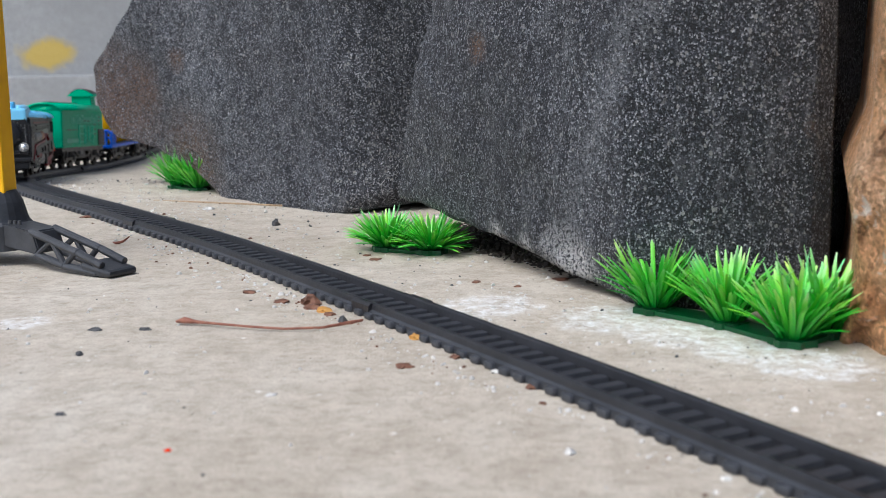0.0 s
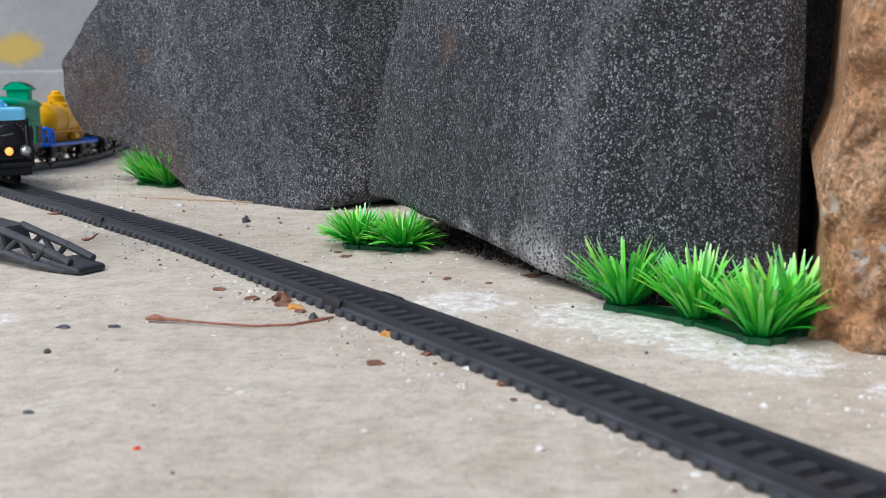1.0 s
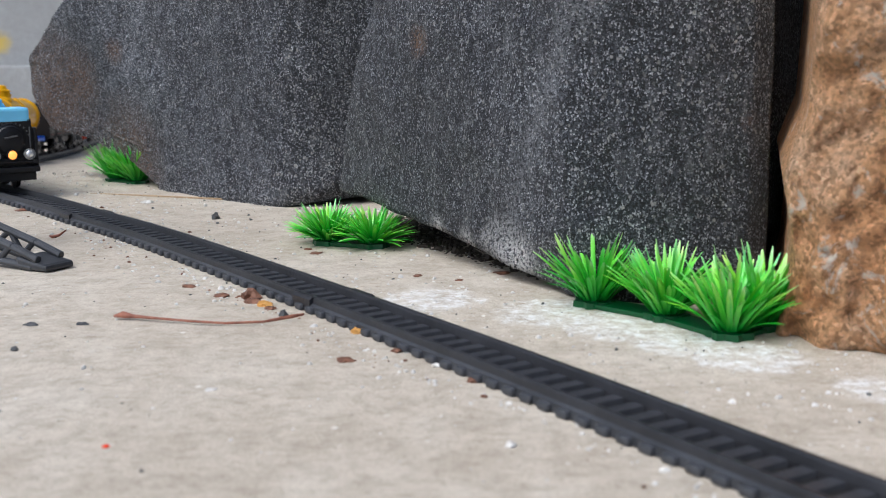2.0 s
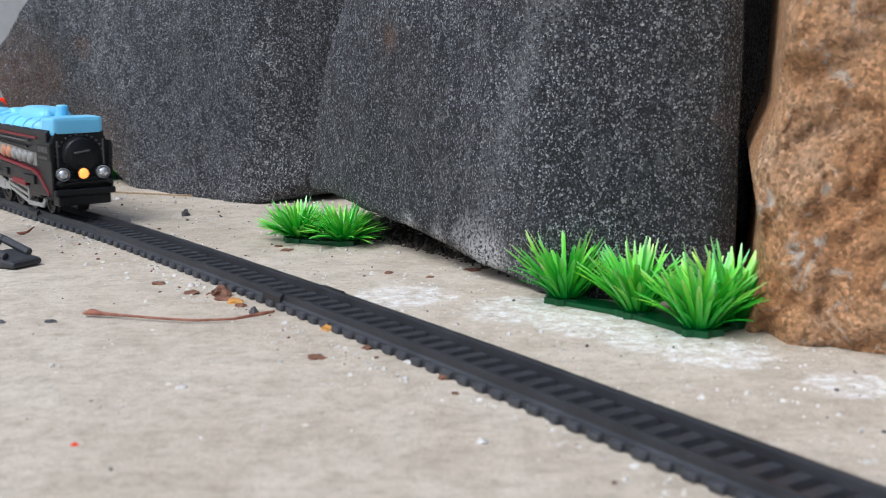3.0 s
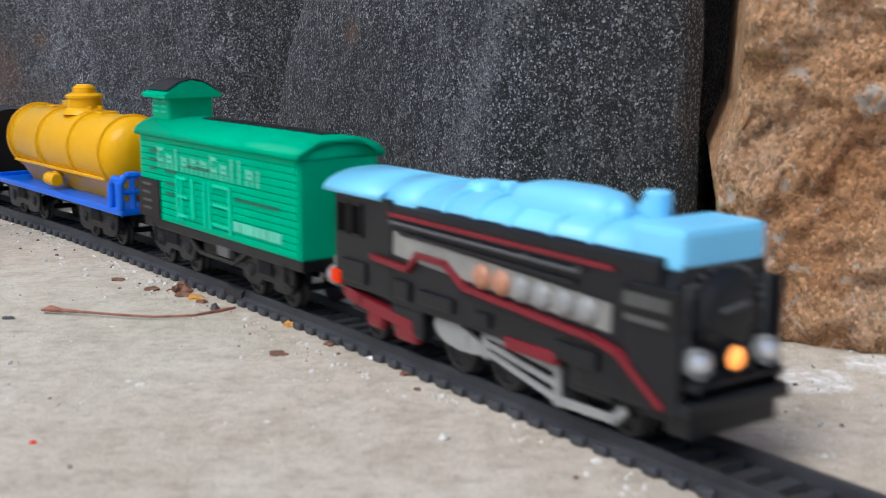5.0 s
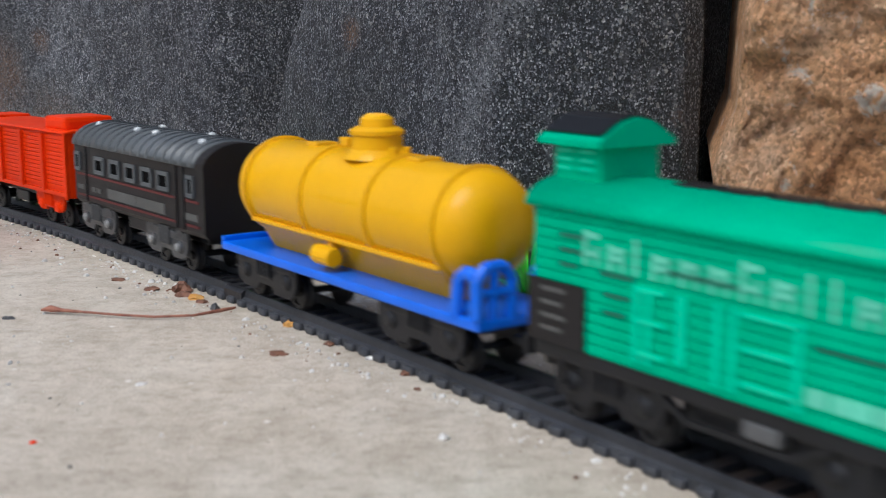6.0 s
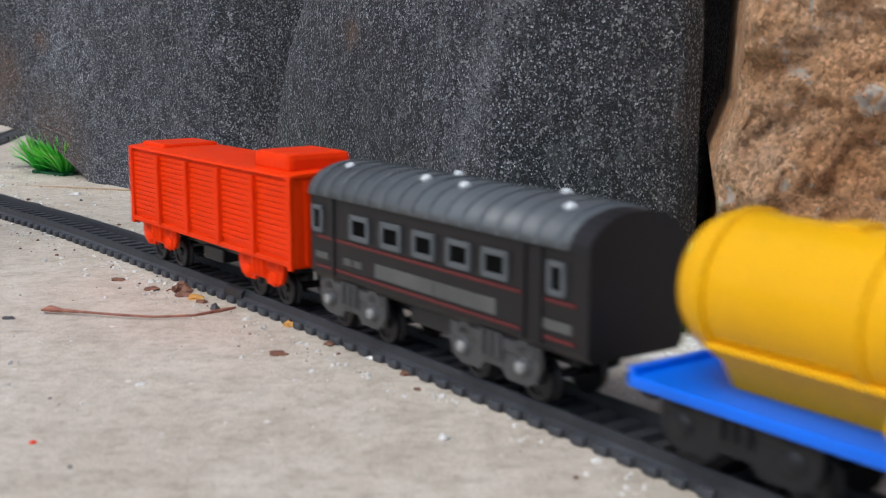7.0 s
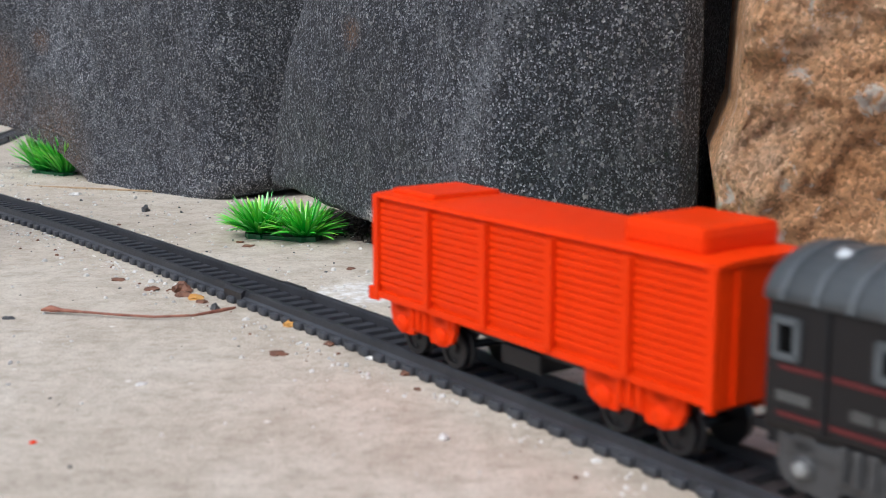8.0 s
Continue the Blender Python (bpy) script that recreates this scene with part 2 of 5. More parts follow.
def finish_granite(name, stains, pale, seam=None, gain=1.0):
    """stains, pale: place and reach of rusty and of bruised patches. seam: a bruised line up the face, as (direction, offset, slope, half width)."""
    m, nodes, links, bsdf, c, col, streak, cell = dark_granite(name)
    col = mixed(nodes, links, 1.0, col, (gain, gain, gain), 'MULTIPLY')
    ragged = noise_node(nodes, links, c, 130, 6, 0.75)
    rag = maths(nodes, links, 'MULTIPLY', maths(nodes, links, 'SUBTRACT', ragged, 0.5), 2.6)
    speck = ramp(nodes, links, noise_node(nodes, links, c, 900, 3), [(0.42, (0, 0, 0)), (0.55, (1, 1, 1))])
    for spots, tint, amount in ((stains, (0.20, 0.105, 0.055), 0.75), (pale, (0.68, 0.67, 0.66), 1.0)):
        mask = None
        for px, py, pz, size in spots:
            dist = nodes.new("ShaderNodeVectorMath")
            dist.operation = 'DISTANCE'
            links.new(c, dist.inputs[0])
            dist.inputs[1].default_value = (px, py, pz)
            near = maths(nodes, links, 'SUBTRACT', 1.0, maths(nodes, links, 'DIVIDE', dist.outputs["Value"], size), True)
            mask = near if mask is None else maths(nodes, links, 'MAXIMUM', mask, near)
        if mask is not None:
            inside = maths(nodes, links, 'MULTIPLY', mask, maths(nodes, links, 'ADD', 1.0, rag))
            fac = ramp(nodes, links, inside, [(0.05, (0, 0, 0)), (0.75, (amount, amount, amount))])
            col = mixed(nodes, links, maths(nodes, links, 'MULTIPLY', fac, speck), col, tint)
    if seam:
        (ex, ey), off, slope, half = seam
        dot = nodes.new("ShaderNodeVectorMath")
        dot.operation = 'DOT_PRODUCT'
        links.new(c, dot.inputs[0])
        dot.inputs[1].default_value = (ex, ey, -slope)
        u = maths(nodes, links, 'ABSOLUTE', maths(nodes, links, 'SUBTRACT', dot.outputs["Value"], off))
        near = maths(nodes, links, 'SUBTRACT', 1.0, maths(nodes, links, 'DIVIDE', u, half), True)
        inside = maths(nodes, links, 'MULTIPLY', near, maths(nodes, links, 'ADD', 0.8, rag))
        fac = ramp(nodes, links, inside, [(0.1, (0, 0, 0)), (0.9, (0.55, 0.55, 0.55))])
        col = mixed(nodes, links, maths(nodes, links, 'MULTIPLY', fac, speck), col, (0.30, 0.31, 0.33))
    links.new(col, bsdf.inputs["Base Color"])
    bsdf.inputs["Roughness"].default_value = 0.5
    bsdf.inputs["Specular IOR Level"].default_value = 0.46
    h = maths(nodes, links, 'ADD', maths(nodes, links, 'MULTIPLY', cell, 0.5), streak)
    h = maths(nodes, links, 'ADD', h, maths(nodes, links, 'MULTIPLY', noise_node(nodes, links, c, 520, 5, 0.7), 0.8))
    h = maths(nodes, links, 'ADD', h, maths(nodes, links, 'MULTIPLY', noise_node(nodes, links, c, 120, 6, 0.75), 2.2))
    bump(nodes, links, bsdf, h, 0.9, 0.0028)
    return m


def brown_stone():
    m, nodes, links, bsdf = shader("brown_stone")
    c = coord(nodes)
    wide = noise_node(nodes, links, c, 24, 6, 0.65)
    mid = noise_node(nodes, links, c, 130, 8, 0.78, 0.6)
    fine = noise_node(nodes, links, c, 700, 5, 0.75)
    vor = nodes.new("ShaderNodeTexVoronoi")
    vor.inputs["Scale"].default_value = 900
    links.new(c, vor.inputs["Vector"])
    sep = nodes.new("ShaderNodeSeparateColor")
    links.new(vor.outputs["Color"], sep.inputs[0])
    col = ramp(nodes, links, wide, [(0.3, (0.64, 0.29, 0.11)), (0.5, (0.78, 0.43, 0.21)), (0.7, (0.84, 0.59, 0.39))])
    col = mixed(nodes, links, 1.0, col, ramp(nodes, links, sep.outputs[0], [(0.0, (0.62, 0.56, 0.5)), (0.5, (1, 1, 1)), (0.85, (1.15, 1.18, 1.2)), (1.0, (1.45, 1.6, 1.8))]), 'MULTIPLY')
    col = mixed(nodes, links, ramp(nodes, links, mid, [(0.32, (0.6, 0.6, 0.6)), (0.44, (0, 0, 0))]), col, (0.22, 0.09, 0.04))
    col = mixed(nodes, links, ramp(nodes, links, fine, [(0.34, (0.45, 0.45, 0.45)), (0.46, (0, 0, 0))]), col, (0.18, 0.08, 0.04))
    # grey weathered skin, then chalky patches
    col = mixed(nodes, links, ramp(nodes, links, noise_node(nodes, links, c, 38, 6, 0.72), [(0.62, (0, 0, 0)), (0.72, (0.6, 0.6, 0.6))]), col, (0.46, 0.40, 0.33))
    chalk = noise_node(nodes, links, c, 85, 7, 0.72, 0.8)
    col = mixed(nodes, links, ramp(nodes, links, chalk, [(0.585, (0, 0, 0)), (0.645, (0.9, 0.9, 0.9))]), col, (0.86, 0.78, 0.68))
    links.new(col, bsdf.inputs["Base Color"])
    bsdf.inputs["Roughness"].default_value = 0.62
    h = maths(nodes, links, 'ADD', maths(nodes, links, 'MULTIPLY', noise_node(nodes, links, c, 330, 7, 0.85), 0.9), mid)
    h = maths(nodes, links, 'SUBTRACT', h, maths(nodes, links, 'MULTIPLY', vor.outputs["Distance"], 0.25))
    bump(nodes, links, bsdf, h, 1.0, 0.0038)
    return m


def litter(name, a, b):
    m, nodes, links, bsdf = shader(name)
    c = coord(nodes)
    links.new(ramp(nodes, links, noise_node(nodes, links, c, 300, 4), [(0.35, a), (0.7, b)]), bsdf.inputs["Base Color"])
    bsdf.inputs["Roughness"].default_value = 0.7
    bump(nodes, links, bsdf, noise_node(nodes, links, c, 900), 0.4, 0.0004)
    return m


FLOOR, WALL, BROWN = concrete_floor(), concrete_wall(), brown_stone()
GRANITE_BACK = finish_granite("granite_back", [(-0.300, 0.766, 0.028, 0.07), (-0.285, 0.752, 0.045, 0.06), (-0.262, 0.732, 0.06, 0.03), (-0.10, 0.59, 0.057, 0.016), (-0.23, 0.70, 0.012, 0.05), (-0.228, 0.705, 0.078, 0.010)],
                              [(-0.098, 0.592, 0.005, 0.016)], gain=1.28)
GRANITE_FRONT = finish_granite("granite_front", [(-0.034, 0.464, 0.083, 0.008), (0.075, 0.38, 0.058, 0.006)],
                               [(0.002, 0.414, 0.008, 0.016), (-0.002, 0.419, 0.010, 0.016), (-0.028, 0.456, 0.012, 0.008), (-0.016, 0.438, 0.010, 0.008)],
                               ((0.582, -0.813), -0.3486, 0.465, 0.013), gain=0.96)
TWIG = litter("dry_twig", (0.16, 0.05, 0.03), (0.34, 0.14, 0.09))
DRY_LEAF = litter("dry_leaf", (0.09, 0.038, 0.022), (0.22, 0.10, 0.058))
AMBER_LEAF = litter("amber_leaf", (0.42, 0.19, 0.03), (0.6, 0.33, 0.09))
STONE_DARK = litter("slate_chip", (0.03, 0.032, 0.035), (0.10, 0.10, 0.105))
STONE_PALE = litter("pale_grit", (0.42, 0.40, 0.37), (0.75, 0.73, 0.70))
STRAW = litter("dry_straw", (0.3, 0.2, 0.11), (0.45, 0.33, 0.2))
FIBRE = litter("pale_fibre", (0.12, 0.11, 0.09), (0.25, 0.23, 0.2))


# ---- mesh helpers ----
def link_mesh(name, bm, material, smooth=False):
    me = bpy.data.meshes.new(name)
    bmesh.ops.recalc_face_normals(bm, faces=bm.faces)
    bm.to_mesh(me)
    bm.free()
    me.materials.append(material)
    if smooth:
        for p in me.polygons:
            p.use_smooth = True
    return new(name, me)


def part(name, bm, material, parent, label="", smooth=False):
    ob = link_mesh(name, bm, material, smooth)
    ob.parent = parent
    return tagged(ob, label)


def box(bm, x0, x1, y0, y1, z0, z1, bevel=0.0):
    tmp = bmesh.new()
    bmesh.ops.create_cube(tmp, size=1.0, matrix=Matrix.Translation(((x0 + x1) / 2, (y0 + y1) / 2, (z0 + z1) / 2)) @ Matrix.Diagonal((x1 - x0, y1 - y0, z1 - z0, 1)))
    if bevel:
        bmesh.ops.bevel(tmp, geom=tmp.edges[:], offset=bevel, segments=2, affect='EDGES', profile=0.6)
    return absorb(bm, tmp)


def absorb(bm, tmp):
    at = {v: bm.verts.new(v.co) for v in tmp.verts}
    for f in tmp.faces:
        bm.faces.new([at[v] for v in f.verts])
    tmp.free()
    return bm


def boxes(*specs, bevel=0.0):
    bm = bmesh.new()
    for s in specs:
        box(bm, *s, bevel=bevel)
    return bm


def lathe(bm, base, axis, profile, seg=20):
    """Rings of (distance along the axis, radius), closed at both ends."""
    m = Matrix.Translation(base) @ Vector(axis).to_track_quat('Z', 'Y').to_matrix().to_4x4()
    rings = []
    for h, r in profile:
        rings.append([bm.verts.new(m @ Vector((r * math.cos(k * math.tau / seg), r * math.sin(k * math.tau / seg), h))) for k in range(seg)])
    for a, b in zip(rings, rings[1:]):
        for k in range(seg):
            bm.faces.new((a[k], a[(k + 1) % seg], b[(k + 1) % seg], b[k]))
    bm.faces.new(rings[0][::-1])
    bm.faces.new(rings[-1])
    return bm


def rod(bm, p0, p1, r, seg=12, edge=0.0):
    length = (Vector(p1) - Vector(p0)).length
    e = edge or min(r, length) * 0.15
    return lathe(bm, p0, Vector(p1) - Vector(p0), [(0, r - e), (e, r), (length - e, r), (length, r - e)], seg)


def prism(bm, outline, x0, x1):
    """An outline of (y, z) points, drawn out along x."""
    a = [bm.verts.new((x0, y, z)) for y, z in outline]
    b = [bm.verts.new((x1, y, z)) for y, z in outline]
    n = len(outline)
    for k in range(n):
        bm.faces.new((a[k], a[(k + 1) % n], b[(k + 1) % n], b[k]))
    bm.faces.new(a[::-1])
    bm.faces.new(b)
    return bm


def arch(half, low, high, thick=0.0, steps=14, power=1.0):
    """The outline of an arched roof."""
    top = [(half * math.cos(math.pi * k / steps), low + (high - low) * math.sin(math.pi * k / steps) ** power) for k in range(steps + 1)]
    return top if not thick else top + [(y * 0.94, max(low - 0.0004, z - thick)) for y, z in reversed(top)]


def side_bar(bm, y, thick, pts, width):
    """A raised ribbon along a car's side: pts of (x, z)."""
    for (xa, za), (xb, zb) in zip(pts, pts[1:]):
        d = Vector((xb - xa, 0, zb - za)).normalized()
        n = Vector((-d.z, 0, d.x)) * width / 2
        quad = [Vector((xa, 0, za)) - n - d * width * .3, Vector((xb, 0, zb)) - n + d * width * .3, Vector((xb, 0, zb)) + n + d * width * .3, Vector((xa, 0, za)) + n - d * width * .3]
        v0 = [bm.verts.new((q.x, y, q.z)) for q in quad]
        v1 = [bm.verts.new((q.x, y + thick, q.z)) for q in quad]
        for k in range(4):
            bm.faces.new((v0[k], v0[(k + 1) % 4], v1[(k + 1) % 4], v1[k]))
        bm.faces.new(v0[::-1])
        bm.faces.new(v1)
    return bm


# ---- ground and wall ----
FALL, BEND = 0.064, 0.70


def ground_z(y):
    """The slab is level near the camera and falls gently towards the wall."""
    d = min(y, 1.0) - BEND
    far = -0.030 * (min(y, 1.7) - 1.0) if y > 1.0 else 0.0
    if d <= 0:
        return 0.0
    return far + (-0.4 * d * d if d < FALL / 0.8 else -FALL * FALL / 1.6 - FALL * (d - FALL / 0.8))


bm = bmesh.new()
rows = []
for y in [-30, -8, -2, -0.5, 0, 0.3, 0.5, 0.65] + [0.70 + 0.01 * k for k in range(14)] + [0.9, 1.0, 1.1, 1.3, 1.5, 1.7, 30]:
    rows.append([bm.verts.new((x, y, ground_z(y))) for x in (-30, -8, -2, -1, -0.5, 0, 0.5, 1, 2, 8, 30)])
for r0, r1 in zip(rows, rows[1:]):
    for k in range(len(r0) - 1):
        bm.faces.new((r0[k], r0[k + 1], r1[k + 1], r1[k]))
ground = tagged(link_mesh("ground", bm, FLOOR, True), "worn beige concrete slab with grit and chalky white bloom", "floor", kind="structure")
wall = tagged(link_mesh("wall_north", boxes((-3, 3, 1.7, 1.95, -0.15, 1.3)), WALL), "grey concrete wall with a yellow paint smear", "wall", kind="structure")
ledge = tagged(link_mesh("trim", boxes((-3, 3, 1.665, 1.702, -0.15, 0.0495), bevel=0.003), WALL), "low grey concrete ledge along the foot of the wall", "ledge", kind="structure")


# ---- the boulders ----
def bent(points, a):
    """A point at the fraction a along a bent line."""
    lens = [math.dist(p, q) for p, q in zip(points, points[1:])]
    go = a * sum(lens)
    for p, q, l in zip(points, points[1:], lens):
        if go <= l or q is points[-1]:
            f = go / l
            return Vector((p[0] + (q[0] - p[0]) * f, p[1] + (q[1] - p[1]) * f))
        go -= l


def table(pairs, v):
    xs, ys = zip(*pairs)
    return float(np.interp(v, xs, ys))


def boulder(name, front, back, bottom, top, left, right, material, rough, seed, fine=1.0, columns=170, rows=190, corner=0.012, foot=0.004):
    """A quarried block: its face follows a bent line, its foot the table bottom, its ends the tables left and right (metres along the face by height)."""
    total = sum(math.dist(p, q) for p, q in zip(front, front[1:]))
    first = (Vector(front[1]) - Vector(front[0])).normalized()
    last = (Vector(front[-1]) - Vector(front[-2])).normalized()
    back = Vector(back)
    side = 24
    bm = bmesh.new()
    rings = []
    for j in range(rows + 1):
        b = j / rows
        ring = []
        for k in range(columns + side * 3):
            if k < columns:
                a, deep = k / (columns - 1), 0.0
            elif k < columns + side:
                a, deep = 1.0, (k - columns + 1) / side
            elif k < columns + 2 * side:
                a, deep = 1 - (k - columns - side + 1) / side, 1.0
            else:
                a, deep = 0.0, 1 - (k - columns - 2 * side + 1) / (side + 1)
            zb = table(bottom, a * total)
            z = zb + (top - zb) * b
            u0, u1 = table(left, z), total + table(right, z)
            u = u0 + (u1 - u0) * a
            if u < 0:
                p = Vector(front[0]) + first * u
            elif u > total:
                p = Vector(front[-1]) + last * (u - total)
            else:
                p = bent(front, u / total)
            e = max(0.0, 1 - min(u - u0, u1 - u) / corner)
            e = max(e, 0.6 * (1 - (z - zb) / foot) if z - zb < foot else 0.0)
            zb_ragged = noise.noise(Vector((p.x * 70, p.y * 70, seed))) * 0.0016
            z += zb_ragged * max(0.0, 1 - (z - zb) / 0.02) if zb > 0.002 else 0.0
            p = p + back * (deep + (corner / back.length) * 0.8 * e * e * (1 - deep))
            q = Vector((p.x, p.y, z))
            w = noise.fractal(q * 9 + Vector((seed, 0, 0)), 1.0, 2.0, 4) * 0.006 + noise.fractal(q * 55 + Vector((0, seed, 0)), 0.9, 2.1, 5) * 0.0016 * fine
            if fine > 1:
                w += (abs(noise.noise(q * 42 + Vector((seed, 3, 0)))) * 0.008 + abs(noise.noise(q * 110 + Vector((3, seed, 0)))) * 0.005 + abs(noise.noise(q * 260 + Vector((seed, 0, 1)))) * 0.002) - 0.004
            q += Vector((-back.x, -back.y, 0)).normalized() * w * rough
            ring.append(bm.verts.new(q))
        rings.append(ring)
    n = len(rings[0])
    for r0, r1 in zip(rings, rings[1:]):
        for k in range(n):
            bm.faces.new((r0[k], r0[(k + 1) % n], r1[(k + 1) % n], r1[k]))
    bm.faces.new(rings[0][::-1])
    bm.faces.new(rings[-1])
    return link_mesh(name, bm, material, True)


tagged(boulder("boulder", [(-0.2077, 0.685), (-0.1144, 0.6047), (-0.098, 0.606), (-0.075, 0.618), (-0.03, 0.625)], (0.24, 0.28),
               [(0, -0.007), (0.03, -0.006), (0.115, -0.002), (0.137, 0.004), (0.165, 0.012), (0.3, 0.012)], 0.42,
               [(-0.002, 0.0), (0.0017, -0.0024), (0.0121, -0.0305), (0.0197, -0.0573), (0.0244, -0.0758), (0.0296, -0.116), (0.0518, -0.131), (0.0726, -0.132), (0.0897, -0.113), (0.1092, -0.083), (0.15, -0.04), (0.42, 0.06)],
               [(0, 0), (0.3, 0)], GRANITE_BACK, 1.0, 3.1),
       "dark grey speckled granite boulder with rusty brown stains", "boulder", "stones behind the track")
tagged(boulder("boulder", [(-0.085, 0.535), (0.018, 0.391), (0.044, 0.384), (0.060, 0.382), (0.0755, 0.3845), (0.0825, 0.391), (0.0855, 0.405), (0.090, 0.450)], (0.13, 0.2),
               [(0, 0.020), (0.0168, 0.0188), (0.08, 0.0132), (0.12, 0.0098), (0.141, 0.0057), (0.158, 0.0044), (0.18, 0.0), (0.215, -0.001), (0.235, 0.004), (0.265, 0.012)], 0.42,
               [(0.0, 0.015), (0.0188, 0.0168), (0.0676, 0.0345), (0.1013, 0.0502), (0.30, 0.10)],
               [(0.0, -0.010), (0.02, -0.006), (0.046, -0.010), (0.063, -0.013), (0.1, -0.013), (0.25, -0.014)], GRANITE_FRONT, 0.8, 7.7, corner=0.0025),
       "dark grey speckled granite slab with a chipped whitish foot", "boulder", "stones behind the track")
tagged(boulder("boulder", [(0.0754, 0.3411), (0.083, 0.327), (0.1112, 0.3132), (0.20, 0.290), (0.30, 0.30)], (0.032, 0.16),
               [(0, -0.001), (0.5, -0.001)], 0.38,
               [(0.0, 0.0), (0.0115, 0.004), (0.0278, 0.0055), (0.0466, 0.0), (0.05, 0.002), (0.0627, 0.010), (0.0932, 0.0125), (0.25, 0.02)],
               [(0, 0), (0.3, 0)], BROWN, 1.15, 12.4, fine=2.4, columns=240, rows=260, corner=0.004),
       "rough reddish brown stone block with pale mineral spots", "boulder", "stones behind the track")

# ---- the railway line ----
LINE_OFF, AHEAD, ACROSS = 0.1725, Vector((0.588, -0.8088)), Vector((0.8088, 0.588))


def on_line(s, off):
    return ACROSS * (LINE_OFF + off) + AHEAD * s


CONTROL = [Vector(p) for p in ((-0.510, 1.585), (-0.490, 1.485), (-0.471, 1.39), (-0.450, 1.288), (-0.430, 1.19), (-0.413, 1.11), (-0.405, 1.03), (-0.400, 0.965), (-0.394, 0.905),
                               (-0.386, 0.850), (-0.375, 0.802), (-0.358, 0.757), (-0.336, 0.721), (-0.309, 0.687))]
CONTROL += [on_line(s, o) for s, o in ((-0.678, -0.014), (-0.6165, -0.008), (-0.567, -0.005), (-0.493, 0.0005), (-0.369, 0.003), (-0.2455, 0.003), (-0.122, 0.0004),
                                       (0.0, 0.0), (0.2, -0.001), (0.4, -0.002), (0.62, -0.003))]


def smooth_line(ctrl, step=10):
    pts = []
    for i in range(1, len(ctrl) - 2):
        p0, p1, p2, p3 = ctrl[i - 1:i + 3]
        for k in range(step):
            t = k / step
            pts.append(0.5 * (2 * p1 + (p2 - p0) * t + (2 * p0 - 5 * p1 + 4 * p2 - p3) * t * t + (3 * p1 - p0 - 3 * p2 + p3) * t ** 3))
    pts.append(ctrl[-2])
    return np.array([[p.x, p.y] for p in pts])


LINE = smooth_line(CONTROL)
ALONG = np.concatenate([[0], np.cumsum(np.hypot(*np.diff(LINE, axis=0).T))])
ALONG -= np.interp(-0.3, -LINE[:, 1], ALONG) + 0.2455
RAIL_TOP = 0.0050


def at_line(s):
    return Vector((float(np.interp(s, ALONG, LINE[:, 0])), float(np.interp(s, ALONG, LINE[:, 1]))))


def heading(s):
    d = at_line(s + 0.004) - at_line(s - 0.004)
    return math.atan2(d.y, d.x)


def swept(bm, outline, s0, s1, step=0.006):
    """An outline of (offset to the left, height) swept along the line."""
    rings = []
    for s in np.arange(s0, s1 + 1e-6, step):
        h, p = heading(s), at_line(s)
        rings.append([bm.verts.new((p.x - math.sin(h) * o, p.y + math.cos(h) * o, z + ground_z(p.y))) for o, z in outline])
    n = len(outline)
    for a, b in zip(rings, rings[1:]):
        for k in range(n):
            bm.faces.new((a[k], a[(k + 1) % n], b[(k + 1) % n], b[k]))
    bm.faces.new(rings[0][::-1])
    bm.faces.new(rings[-1])
    return bm


track = tagged(new("toy_track"), "black plastic toy railway track laid on concrete", "toy track")
S0, S1 = float(ALONG[1]), 0.5
JOINTS = [-1.24, -1.02, -0.80, -0.57, -0.338, 0.105]
RAIL_SHAPE = [(-0.0012, 0.0008), (0.0012, 0.0008), (0.0012, 0.0026), (0.0008, 0.0044), (0.0005, RAIL_TOP), (-0.0005, RAIL_TOP), (-0.0008, 0.0044), (-0.0012, 0.0026)]
for o in (-0.0074, 0.0074):
    part("rail", swept(bmesh.new(), [(o + u, z) for u, z in RAIL_SHAPE], S0, S1), TRACK_WORN, track)
for sgn in (-1, 1):
    part("rail_flange", swept(bmesh.new(), [(sgn * 0.0084, 0.0002), (sgn * 0.0095, 0.0002), (sgn * 0.0094, 0.0024), (sgn * 0.0084, 0.0030)], S0, S1), TRACK_BLACK, track)
for s in JOINTS:
    bm = bmesh.new()
    # a socket on each side, with a rounded nose, and a plate under the rails
    for o, a, b in ((-0.0078, -0.011, 0.001), (0.0084, -0.004, 0.009)):
        swept(bm, [(o - 0.0019, 0.0010), (o + 0.0019, 0.0010), (o + 0.0018, 0.0040), (o + 0.0008, 0.0049), (o - 0.0008, 0.0049), (o - 0.0018, 0.0040)], s + a, s + b, 0.002)
    swept(bm, [(-0.0088, 0.0003), (0.0088, 0.0003), (0.0080, 0.0020), (-0.0080, 0.0020)], s - 0.006, s + 0.002, 0.004)
    part("rail_joiner", bm, TRACK_WORN, track)

